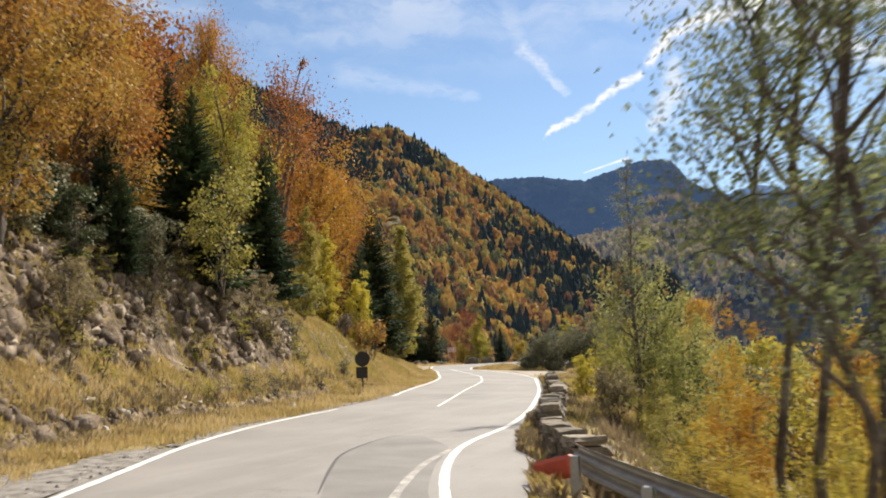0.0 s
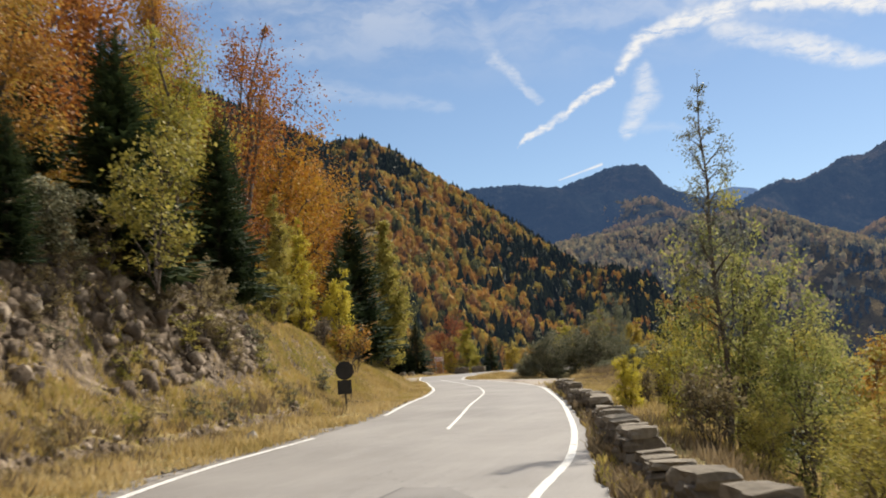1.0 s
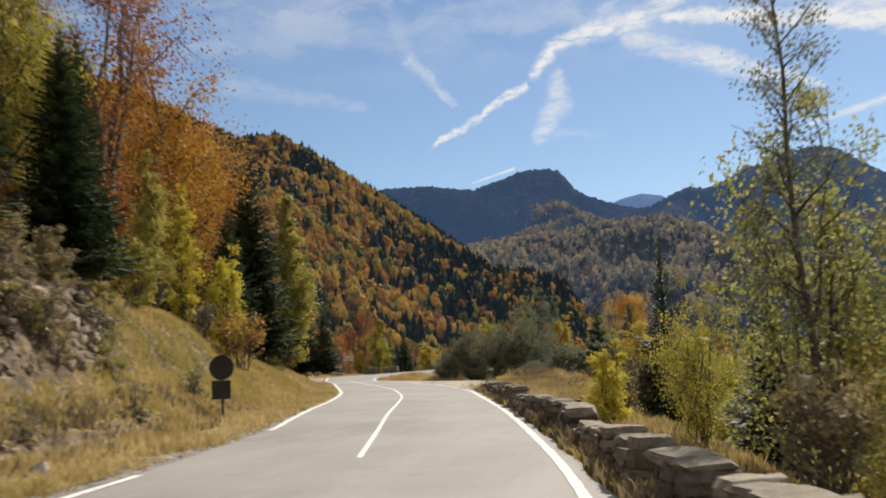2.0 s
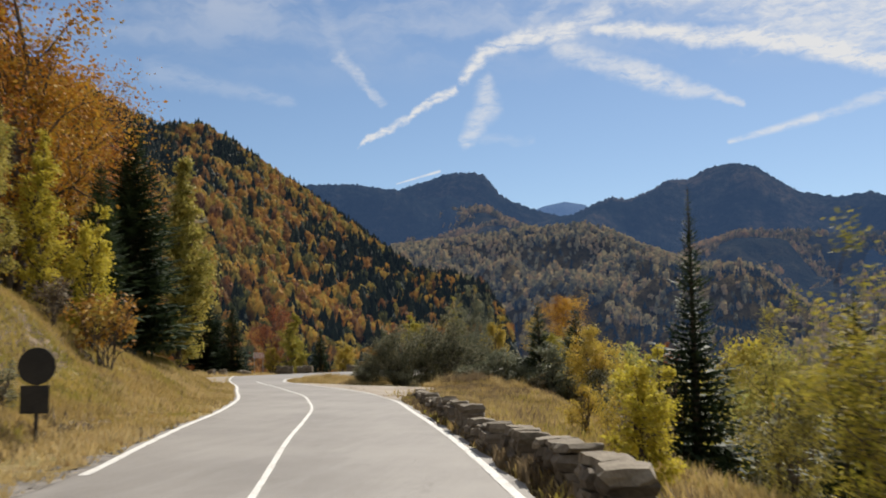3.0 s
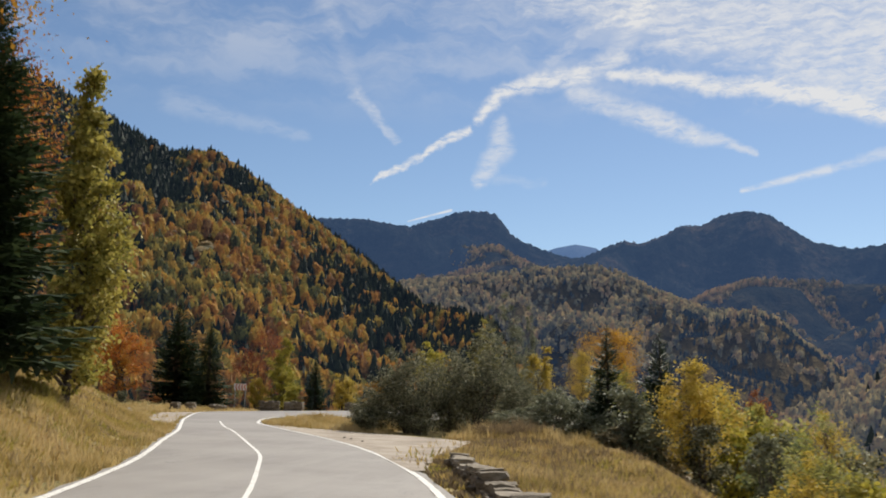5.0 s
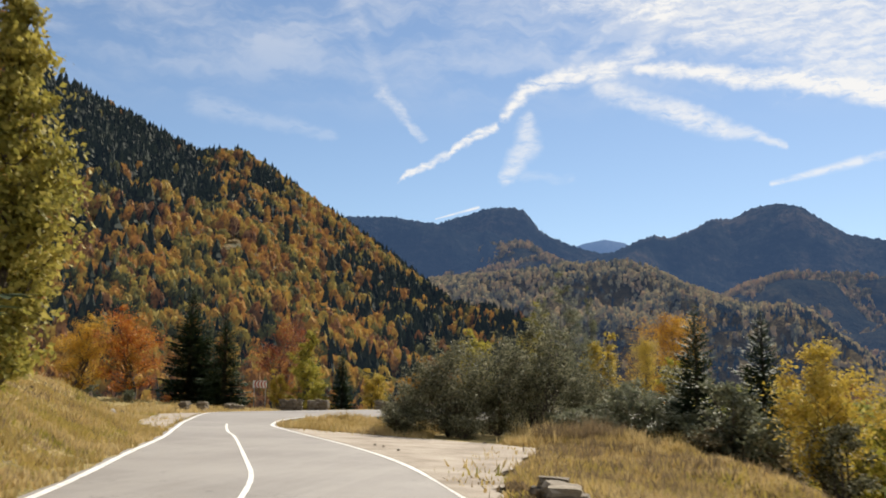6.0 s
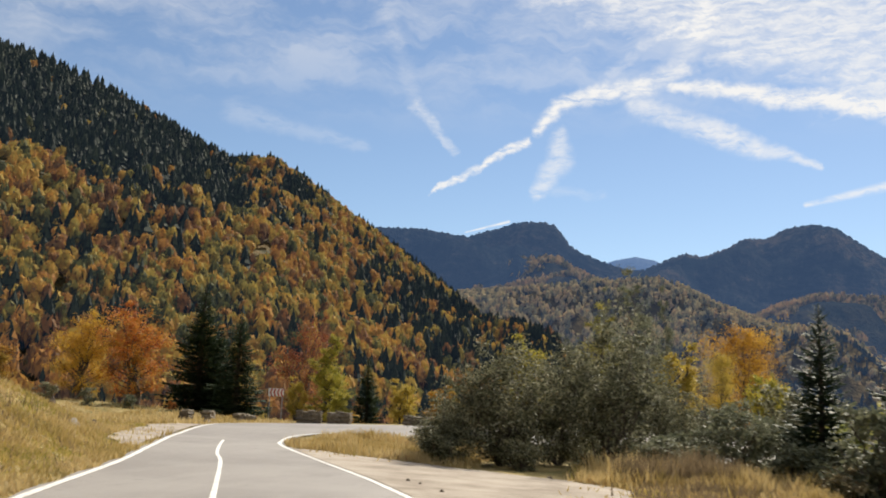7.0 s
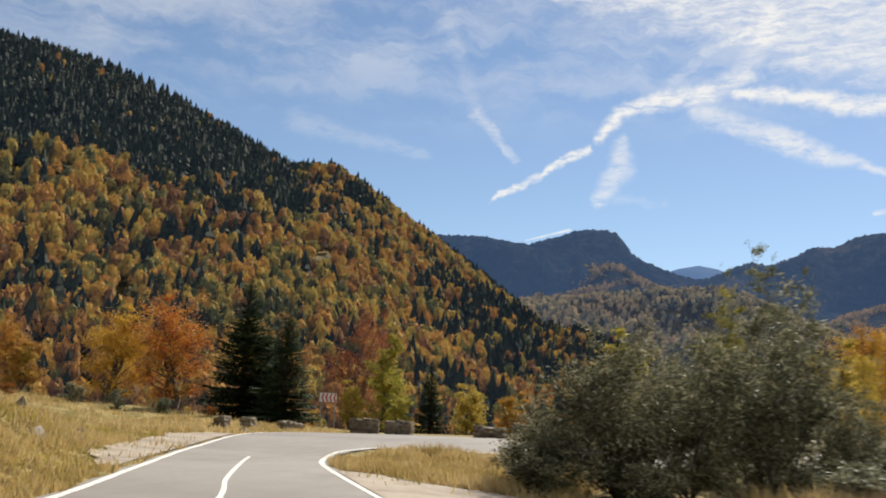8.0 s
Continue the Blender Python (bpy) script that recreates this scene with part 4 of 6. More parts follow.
def conifer(seed, h, r, droop=0.35, dense=1.0, power=0.85, gap=0.34, segs=7):
    """Trunk and needled boughs of a spruce."""
    rng = np.random.default_rng(seed)
    wood = [tube([(0, 0, 0), (0.01 * h, 0, h * 0.5), (0, 0, h)], [0.016 * h + 0.03, 0.01 * h + 0.015, 0.008], 7)]
    vs, fs, n = [], [], 0
    z = 0.07 * h
    while z < h * 0.985:
        u = z / h
        rad = r * (1 - u) ** power * rng.uniform(0.68, 1.15) + 0.06
        k = max(4, int((5 + 7 * (1 - u)) * dense))
        a0 = rng.uniform(0, 6.28)
        for i in range(k):
            a = a0 + 6.283 * i / k + rng.uniform(-0.25, 0.25)
            ln = rad * rng.uniform(0.55, 1.2)
            o = np.array([math.cos(a), math.sin(a), 0])
            s = np.array([-math.sin(a), math.cos(a), 0])
            lift = 0.25 * u - droop * (1 - u)
            ts = np.linspace(0, 1, segs + 1)
            spine = [np.array([0, 0, z]) + o * ln * t + np.array([0, 0, ln * (lift * t + 0.22 * t * t)]) for t in ts]
            for t0 in range(segs):
                p, q = spine[t0], spine[t0 + 1]
                w = ln * (0.24 - 0.16 * abs(ts[t0] - 0.4)) * rng.uniform(0.5, 1.2) * (1 if t0 < segs - 1 else 0.5)
                for sd in (1, -1):
                    tip = q + (q - p) * rng.uniform(0.2, 0.9) + s * sd * w - np.array([0, 0, w * rng.uniform(0.1, 0.6)])
                    vs += [p, q, tip]
                    fs.append((n, n + 1, n + 2))
                    n += 3
                hang = (p + q) / 2 - np.array([0, 0, w * rng.uniform(0.4, 1.0)]) + s * rng.uniform(-0.08, 0.08) * ln
                vs += [p, q, hang]
                fs.append((n, n + 1, n + 2))
                n += 3
        z += gap * rng.uniform(0.75, 1.2) * (0.55 + 0.65 * (1 - u)) / dense
    return joined(wood), (np.array(vs), np.array(fs))


PLANTS = {}


def plant(kind, shape, colour, x, y, top, label, category="tree", turn=None, sink=0.15, bark=None, group="", foot=None, wide=1.0):
    """Set a plant of a built shape on the ground so that it reaches the height top."""
    (wood, leaves), h = PLANTS[shape]
    z = float(ground_z(x, y)) - sink if foot is None else foot
    sc = (top - z) / h
    key = (shape, colour)
    if key not in PLANTS:
        wm = mesh_data("trunk", *wood, bark or M_BARK, True)
        PLANTS[key] = (wm, mesh_data("crown", *leaves, LEAF[colour]))
    wm, lm = PLANTS[key]
    t = thing(kind, x, y, z, (x * 37 + y * 53) % 360 if turn is None else turn, label, category, group)
    t.scale = (sc * wide, sc * wide, sc)
    child("trunk", wm, t)
    child("crown", lm, t)
    return t


def shape(name, made, h):
    PLANTS[name] = (made, h)


shape("beech_a", broadleaf(11, 10, 3.5, 0.115, 20000, 1, 0.12, floor=0.4, boughs=40, twigs=7), 10)
shape("beech_near", broadleaf(41, 10, 3.3, 0.11, 20000, 3, 0.12, 0.2, floor=0.4, boughs=16, twigs=6), 10)
shape("beech_b", broadleaf(12, 10, 3.2, 0.125, 14000, 3, 0.12, 0.1, floor=0.4, boughs=16, twigs=6), 10)
shape("beech_far", broadleaf(43, 10, 3.4, 0.22, 7000, 1, 0.12, floor=0.4, boughs=30, twigs=3), 10)
shape("brush", broadleaf(44, 3, 1.0, 0.11, 750, 4, 0.1, 0.1, 0.65, floor=0.5, boughs=4, twigs=2), 3)
shape("twiggy", broadleaf(13, 10, 3.2, 0.10, 9000, 5, 0.2, 0.3, 0.5, twigs=10), 10)
shape("slim", broadleaf(14, 10, 1.5, 0.14, 11000, 1, 0.05, 0.0, 0.3, 0.7, floor=0.35, boughs=44), 10)
shape("young", broadleaf(15, 5, 1.4, 0.12, 6000, 4, 0.08, 0.0, 0.45, floor=0.45), 5)
shape("bush", broadleaf(16, 3, 1.25, 0.13, 3400, 6, 0.06, 0.0, 0.75, floor=0.5, boughs=5, twigs=3), 3)
shape("bush_b", broadleaf(17, 3, 1.1, 0.125, 3000, 5, 0.1, 0.1, 0.65, floor=0.45, boughs=5, twigs=3), 3)
shape("willow", broadleaf(18, 3.8, 1.7, 0.12, 16000, 15, 0.03, 0.05, 0.8, 0.8, 0.016, 0.26, floor=0.62), 3.8)
shape("willow_b", broadleaf(19, 3.8, 1.55, 0.12, 13000, 13, 0.03, 0.05, 0.75, 0.8, 0.016, 0.26, floor=0.6), 3.8)
shape("thin", broadleaf(20, 3, 0.9, 0.09, 2600, 6, 0.12, 0.1, 0.6), 3)
shape("alder_a", broadleaf(21, 9, 2.3, 0.055, 12000, 2, 0.24, 0.2, 0.22, 0.9, 0.0065, floor=0.5, boughs=20), 9)
shape("alder_b", broadleaf(22, 9, 2.0, 0.055, 8500, 1, 0.26, 0.2, 0.2, 0.9, 0.006, floor=0.5, boughs=22), 9)
shape("birch", broadleaf(23, 8, 0.8, 0.05, 4200, 1, 0.3, 0.15, 0.3, 0.7, 0.006, floor=0.3, boughs=30, wobble=0.004), 8)
shape("stems", broadleaf(24, 2, 0.8, 0.10, 1000, 14, 0.35, 0.4, 0.7, 1.0, 0.012), 2)
shape("poplar", broadleaf(25, 10, 1.25, 0.16, 14000, 1, 0.03, 0.0, 0.3, 0.62, 0.012, floor=0.35, boughs=80), 10)
shape("airy", broadleaf(26, 4, 1.35, 0.057, 8000, 9, 0.08, 0.15, 0.6, 1.0, 0.009, floor=0.5), 4)
shape("sparse", broadleaf(28, 4, 1.5, 0.11, 2600, 6, 0.12, 0.05, 0.6, 1.0, 0.009, floor=0.55), 4)
shape("round", broadleaf(29, 5, 2.0, 0.13, 8500, 7, 0.05, 0.0, 0.6, 0.9, 0.012, floor=0.75), 5)
shape("feather", broadleaf(30, 8, 1.3, 0.075, 8000, 4, 0.2, 0.1, 0.4, 0.9, 0.005, floor=0.5), 8)
shape("spruce_a", conifer(31, 12, 2.6, 0.35, 1.35, 0.85, 0.26), 12)
shape("spruce_b", conifer(32, 12, 2.3, 0.4, 1.35, 0.8, 0.26), 12)
shape("spruce_small", conifer(33, 6, 1.35, 0.3, 1.35, 0.75, 0.17, 5), 6)
shape("spruce_spire", conifer(35, 6, 1.6, 0.3, 1.3, 1.3, 0.16, 5), 6)

# bank above the road
plant("beech_tree", "beech_near", "tan", -6.6, 17.8, 12.5, "tall beech with copper autumn leaves on the bank", foot=3.8, wide=1.1)
plant("beech_tree", "beech_near", "tan", -8.9, 24.6, 13.8, "beech with copper brown leaves on the bank", wide=1.0)
plant("beech_tree", "beech_near", "tan", -5.2, 12.5, 10.0, "beech with copper leaves on the bank")
plant("beech_tree", "beech_a", "orange", -15.6, 42.4, 17.8, "tall beech with bright orange leaves above the road", wide=0.62)
plant("beech_tree", "twiggy", "brown", -13.9, 46.0, 18.2, "half bare beech with brown leaves on thin twigs", wide=0.95)
plant("birch_tree", "beech_b", "yellowgreen", -13.0, 39.6, 14.6, "broadleaf tree turning from green to yellow", wide=0.85)
plant("spruce_tree", "spruce_a", "spruce", -8.3, 28.8, 10.8, "dark green spruce among beeches on the bank", wide=1.5)
plant("spruce_tree", "spruce_b", "spruce", -10.3, 37.8, 10.8, "dark green spruce on the bank", wide=1.35)
plant("spruce_tree", "spruce_small", "spruce", -6.9, 22.9, 6.9, "small dark spruce at the top of the rock face", wide=1.2)
plant("spruce_tree", "spruce_small", "spruce", -7.6, 19.6, 6.6, "small dark spruce at the top of the rock face", wide=1.3)
plant("shrub", "sparse", "goldgreen", -5.9, 26.6, 7.7, "shrub with sparse yellow-green leaves on the rocky bank", "shrub", foot=3.4, wide=1.0)
plant("beech_tree", "beech_b", "orange", -16.5, 55.9, 16.2, "beech with dark orange leaves on the slope", wide=1.0)
plant("beech_tree", "beech_a", "orange", -17.6, 62.3, 13.8, "beech with golden orange leaves", wide=0.85)
plant("beech_tree", "beech_b", "brown", -18.8, 68.3, 13.8, "beech with brown and orange leaves", wide=0.85)
plant("poplar_tree", "slim", "lemon", -14.0, 52.8, 9.5, "slim tree with bright yellow leaves", wide=0.95)
plant("poplar_tree", "slim", "goldgreen", -12.0, 46.2, 9.4, "slim tree with yellow-green leaves below orange beeches", wide=0.9)
plant("birch_tree", "young", "lemon", -10.7, 49.6, 6.2, "young tree with yellow leaves beside the road", wide=0.8)
plant("shrub", "stems", "tan", -9.7, 48.2, 3.6, "thin stems with pale brown leaves below a young tree", "shrub", wide=1.1)
plant("shrub", "stems", "twig", -10.5, 47.0, 3.9, "bundle of bare thin stems on the bank", "shrub")
plant("spruce_tree", "spruce_a", "spruce", -13.3, 58.4, 11.2, "tall dark spruce beside the road", wide=1.35)
plant("spruce_tree", "spruce_b", "spruce", -14.6, 60.6, 9.6, "dark spruce behind a taller one", wide=1.3)
plant("poplar_tree", "poplar", "goldgreen", -12.75, 61.9, 10.4, "slim tree with dense yellowing olive leaves", wide=0.98)
plant("spruce_tree", "spruce_b", "spruce", -13.0, 55.6, 8.0, "dark spruce between yellow trees", wide=0.9)
for k, (x, y, t, s, c) in enumerate([(-9.6, 15.5, 9.5, "spruce_b", "spruce"), (-11.5, 18.5, 11.5, "spruce_a", "spruce"), (-14, 22, 15, "beech_far", "orange"), (-13, 14, 13, "beech_b", "brown"), (-12, 29, 14, "beech_far", "brown"), (-18, 33, 19, "beech_far", "yellow"), (-17, 25, 18, "beech_b", "orange"),
                                    (-20, 40, 19, "spruce_a", "spruce"), (-22, 47, 20, "beech_far", "brown"), (-24, 54, 20, "spruce_a", "spruce"), (-23, 61, 17, "beech_b", "brown"), (-9, 8, 12, "beech_far", "yellow"),
                                    (-17.5, 50, 14, "beech_b", "tan"), (-20, 66, 12, "spruce_a", "spruce"), (-28, 44, 22, "beech_b", "orange"), (-15, 38, 15, "spruce_b", "spruce")]):
    plant("spruce_tree" if c == "spruce" else "beech_tree", s, c, x, y, t, {"spruce": "dark spruce in the woods above the road", "orange": "orange beech in the woods above the road", "brown": "russet beech in the woods above the road", "tan": "copper beech in the woods above the road",
                                                                              "yellow": "yellow beech in the woods above the road"}[c], group="woods above the bank")

for x, y, t, s, c, k in [(-8.4, 24.2, 8.4, "spruce_small", "spruce", "dark spruce behind the shrubs of the bank"), (-8.0, 21.4, 7.4, "spruce_small", "spruce", "dark spruce behind the shrubs of the bank"), (-11.2, 40.2, 11.6, "spruce_b", "spruce", "dark spruce among yellowing trees"), (-5.9, 13.5, 5.6, "bush", "deepgreen", "dark green shrub at the top of the bank"), (-6.3, 16.0, 6.0, "spruce_small", "spruce", "small spruce at the top of the bank"), (-6.6, 20.6, 6.0, "bush_b", "deepgreen", "dark green shrub at the top of the bank"),
                         (-7.2, 24.6, 6.0, "bush", "olive", "olive shrub at the top of the bank"), (-8.2, 27.6, 6.6, "spruce_small", "spruce", "small spruce at the top of the bank"), (-7.4, 29.4, 4.5, "thin", "drybrush", "thin dry shrub on the rocky bank"),
                         (-8.4, 34.2, 4.8, "bush_b", "drybrush", "dry brown shrub at the top of the bank"), (-5.0, 18.4, 3.9, "thin", "drybrush", "thin dry shrub on the rocky bank"),
                         (-9.3, 22.0, 8.2, "spruce_small", "spruce", "spruce among beeches above the bank"), (-9.9, 27.0, 9.0, "spruce_b", "spruce", "spruce among beeches above the bank"), (-11.0, 33.4, 11.0, "spruce_b", "spruce", "spruce among beeches above the bank"),
                         (-11.6, 52.0, 8.0, "spruce_small", "spruce", "spruce between yellow trees"), (-10.6, 42.0, 5.6, "bush", "goldgreen", "yellow-green shrub below the spruces")]:
    plant("spruce_tree" if c == "spruce" else "shrub", s, c, x, y, t, k, "tree" if c == "spruce" else "shrub", group="undergrowth on the bank")
rng = np.random.default_rng(77)
for k in range(34):
    y = rng.uniform(9, 40)
    up = rng.choice([0.2, 0.4, 1.4, 2.6, 3.4]) + rng.uniform(-0.2, 0.3)
    x = float(left_x(y)) - 0.25 - 2.1 - up
    z = float(ground_z(x, y))
    plant("shrub", "brush", ["drybrush", "goldgreen", "drybrush", "olive"][k % 4], x, y, z + rng.uniform(0.45, 1.0), "low dry brushwood on the bank", "shrub", group="brushwood on the bank", wide=1.5)

for k in range(60):
    y = rng.uniform(7, 37)
    x = float(left_x(y)) - 2.35 - rng.uniform(1.9, 4.4)
    c = ["drybrush", "goldgreen", "olive", "drybrush", "goldgreen"][k % 5]
    words = {"olive": "olive", "goldgreen": "yellow-green", "drybrush": "dry brown"}[c]
    plant("shrub", "brush", c, x, y, float(ground_z(x, y)) + rng.uniform(0.5, 1.3), "low " + words + " brush on the rocky bank", "shrub", group="brush on the rocky bank", wide=1.7)
for k in range(18):
    y = rng.uniform(23, 36)
    x = float(left_x(y)) - 2.35 - rng.uniform(2.4, 4.6)
    plant("shrub", "brush", "drybrush", x, y, float(ground_z(x, y)) + rng.uniform(0.8, 1.5), "mound of pale dry brush above the rocks", "shrub", group="dry brush above the rocks", wide=1.5)
for k in range(26):
    y = rng.uniform(6, 40)
    x = float(left_x(y)) - 2.35 - rng.uniform(3.6, 8.5)
    c = (["drybrush", "goldgreen", "tan"] if y > 24 else ["goldgreen", "olive", "drybrush"])[k % 3]
    words = {"olive": "olive", "tan": "copper brown", "goldgreen": "yellow-green", "drybrush": "dry brown"}[c]
    plant("shrub", "bush" if k % 2 else "bush_b", c, x, y, float(ground_z(x, y)) + rng.uniform(1.2, 2.6), words + " bush in the undergrowth above the bank", "shrub", group="undergrowth above the bank", wide=1.2)

# beyond the bend
plant("spruce_tree", "spruce_a", "spruce", -30.1, 113.9, 9.3, "dark spruce beyond the bend", wide=1.5)
plant("spruce_tree", "spruce_b", "spruce", -26.9, 112.2, 7.4, "dark spruce beside the striped bend sign", wide=1.6)
plant("spruce_tree", "spruce_small", "spruce", -29.3, 115.0, 6.5, "dark spruce beyond the bend", wide=1.4)
plant("maple_tree", "beech_b", "redorange", -34.4, 114.0, 8.0, "round tree with orange and red leaves beyond the bend", wide=1.5)
plant("maple_tree", "beech_b", "amber", -38.4, 113.4, 7.2, "broad tree with orange and golden leaves", wide=1.5)
plant("shrub", "young", "tan", -42.5, 111.0, 5.2, "brown and orange shrub beyond the bend", "shrub", wide=1.6)
plant("maple_tree", "beech_b", "orange", -47.0, 116.0, 6.6, "orange tree beyond the bank", wide=1.2)
plant("maple_tree", "twiggy", "red", -26.0, 122.0, 8.6, "red-brown tree with many thin upright stems", wide=1.2)
plant("poplar_tree", "slim", "yellowgreen", -23.0, 118.7, 6.7, "slim yellow tree behind the bend", wide=1.4)
plant("shrub", "young", "yellow", -24.6, 117.0, 3.6, "low yellow shrub beside a slim tree", "shrub", wide=1.2)
plant("spruce_tree", "spruce_small", "spruce", -19.9, 117.4, 5.0, "small dark spruce beyond the road", wide=1.2)
plant("shrub", "young", "yellow", -18.0, 119.6, 3.8, "yellow shrub beyond the road", "shrub", wide=1.5)
plant("shrub", "young", "orange", -15.8, 122.0, 3.6, "orange shrub beyond the road", "shrub", wide=1.5)
plant("shrub", "young", "yellowgreen", -21.4, 116.0, 2.9, "yellow-green shrub beyond the road", "shrub", wide=1.5)
for x, y, t, c in [(-31.5, 107.5, 1.9, "greygreen"), (-33.6, 106.4, 2.2, "greygreen"), (-36.0, 106.0, 2.4, "olive"), (-38.5, 104.5, 2.2, "brown"), (-29.5, 108.5, 1.6, "brown")]:
    plant("shrub", "bush_b", c, x, y, t, "low tangled shrub beside the gravel shoulder", "shrub", wide=1.5, group="low shrubs by the bend")

# bushes on the valley side of the bend
plant("willow_bush", "willow", "olive", -6.8, 80.5, 3.5, "dense olive green willow bush beside the lay-by", "bush", wide=1.15)
plant("willow_bush", "willow_b", "olive", -3.7, 81.4, 4.2, "dense dark olive willow bush beside the lay-by", "bush", wide=1.0)
plant("willow_bush", "willow_b", "olive", -8.3, 80.0, 1.9, "low olive bush beside the grass island", "bush", turn=200, wide=1.4)
plant("shrub", "bush", "greygreen", -0.4, 79.4, 2.3, "shrub with pale grey-green leaves", "shrub", wide=1.1)
plant("shrub", "bush_b", "greygreen", 2.3, 77.6, 2.3, "shrub with pale grey-green leaves", "shrub", wide=1.1)
plant("shrub", "bush_b", "greygreen", 3.2, 75.8, 1.2, "shrub with pale grey-green leaves", "shrub", wide=1.1)
plant("poplar_tree", "feather", "greygreen", -3.0, 92.0, 8.0, "thin poplar with sparse grey-green leaves", wide=1.25)
plant("poplar_tree", "feather", "goldgreen", -4.4, 91.0, 6.4, "thin poplar behind the willow bushes", wide=1.3)
plant("poplar_tree", "feather", "greygreen", -1.9, 91.2, 7.2, "thin bare poplar behind the willow bushes", wide=0.6)
plant("poplar_tree", "feather", "greygreen", -4.1, 93.2, 7.4, "thin bare poplar behind the willow bushes", wide=0.6)
plant("birch_tree", "young", "yellowgreen", -7.4, 93.0, 4.9, "yellow-green tree behind the willow bushes", wide=1.3)
plant("birch_tree", "young", "yellow", -1.5, 90.5, 4.6, "young tree with yellow leaves behind the bushes", wide=1.2)
plant("maple_tree", "beech_a", "amber", 3.2, 112.0, 6.9, "tree with a bright orange crown below the road", wide=1.1)
plant("birch_tree", "beech_a", "yellow", 0.9, 100.0, 4.7, "yellow tree beside the orange one", wide=0.7)
plant("birch_tree", "beech_b", "goldgreen", 3.4, 104.0, 4.2, "yellow-green tree below the orange one", wide=0.8)
plant("spruce_tree", "spruce_small", "spruce", 1.6, 80.2, 4.9, "slender dark spruce on the valley edge", wide=1.0)
plant("spruce_tree", "spruce_small", "spruce", 3.7, 79.6, 4.6, "slender dark spruce on the valley edge", wide=1.1)
plant("birch_tree", "round", "yellow", 4.3, 73.8, 3.1, "round young tree with golden leaves", wide=1.0, turn=40, foot=-0.9)
plant("birch_tree", "young", "goldgreen", 8.4, 81.5, 1.9, "young yellow-green tree on the slope", wide=1.0)

for x, y, t, s, c, k in [(-1.9, 81.6, 2.6, "willow_b", "olive", "olive shrub at the end of the willow bushes"), (0.4, 80.6, 2.0, "bush", "greygreen", "pale grey-green shrub beside the willows"), (-5.4, 83.6, 3.6, "willow", "olive", "olive willow behind the first row"),
                         (-2.6, 88.2, 3.4, "willow_b", "greygreen", "grey-green willow behind the first row"), (-9.4, 87.4, 2.2, "bush", "olive", "low olive shrub inside the bend"), (1.8, 86.6, 3.0, "bush", "olive", "olive shrub on the valley edge"),
                         (3.0, 82.0, 2.4, "bush", "green", "green shrub on the valley edge"), (7.2, 81.6, 1.8, "bush", "yellowgreen", "yellow-green shrub on the slope"), (2.0, 94.0, 3.6, "bush", "yellowgreen", "yellow-green shrub on the slope"),
                         (-5.4, 94.0, 3.9, "bush", "olive", "olive shrub beyond the road"), (6.2, 70.5, 0.9, "bush_b", "greygreen", "low grey-green shrub in dry grass"), (4.6, 73.0, 1.1, "bush_b", "olive", "low olive shrub in dry grass"),
                         (7.5, 73.5, 0.6, "bush", "darkgreen", "dark green shrub on the slope"), (9.8, 76.0, 0.3, "bush", "olive", "olive shrub on the slope"), (8.0, 88.0, 2.6, "bush", "green", "green shrub on the slope"),
                         (10.5, 95.0, 2.6, "beech_b", "brown", "brownish tree below the road"), (13.0, 88.0, 1.5, "beech_b", "yellow", "yellow tree below the road"), (9.2, 60.5, 0.6, "bush", "green", "green shrub on the slope"), (8.6, 50.0, 0.7, "bush", "olive", "olive shrub on the slope"),
                         (7.4, 43.5, 0.7, "bush", "olive", "olive shrub below the meadow")]:
    plant("shrub", s, c, x, y, t, k, "shrub", group="shrubs on the valley edge")

for x, y, t, c in [(-1.9, 79.2, 1.5, "greygreen"), (-8.2, 79.0, 1.2, "olive"), (-6.2, 79.2, 1.0, "olive"), (-1.6, 80.2, 1.2, "greygreen"), (1.0, 79.2, 1.4, "greygreen"), (1.7, 77.6, 0.8, "drybrush"), (3.6, 77.4, 0.8, "drybrush"), (2.6, 78.6, 1.3, "greygreen"), (-8.9, 81.6, 1.4, "olive"), (-7.2, 85.6, 2.2, "olive"), (-4.0, 86.4, 2.4, "olive"), (-1.0, 85.6, 2.2, "olive")]:
    plant("shrub", "bush", c, x, y, t, {"olive": "low olive shrub at the foot of the willow bushes", "greygreen": "low grey-green shrub beside the willow bushes", "drybrush": "low dry brown shrub beside the willow bushes"}[c], "shrub", group="low shrubs below the willows", wide=1.7)

# along the parapet, on the valley side
plant("alder_tree", "alder_a", "darkgreen", 10.05, 7.6, 8.6, "tall forked alder with dark trunks and thin green leaves", foot=-1.0)
plant("alder_tree", "alder_b", "darkgreen", 9.55, 9.7, 8.4, "slender alder with thin green leaves", foot=-1.0, wide=0.8)
plant("alder_tree", "alder_b", "darkgreen", 9.9, 9.1, 8.8, "slender alder with grey-green leaves", foot=-1.0, turn=140, wide=0.85)
plant("shrub", "airy", "orange", 9.1, 12.6, 1.9, "orange and yellow shrub behind the guardrail", "shrub", wide=0.6)
plant("shrub", "airy", "yellow", 8.9, 10.6, 0.75, "yellow shrub behind the guardrail", "shrub", wide=1.0)
plant("shrub", "airy", "yellow", 10.3, 11.6, 1.2, "yellow shrub between the alders", "shrub", wide=0.9)
plant("shrub", "airy", "yellowgreen", 10.0, 8.6, 0.5, "yellow-green shrub below the alders", "shrub", wide=1.0)
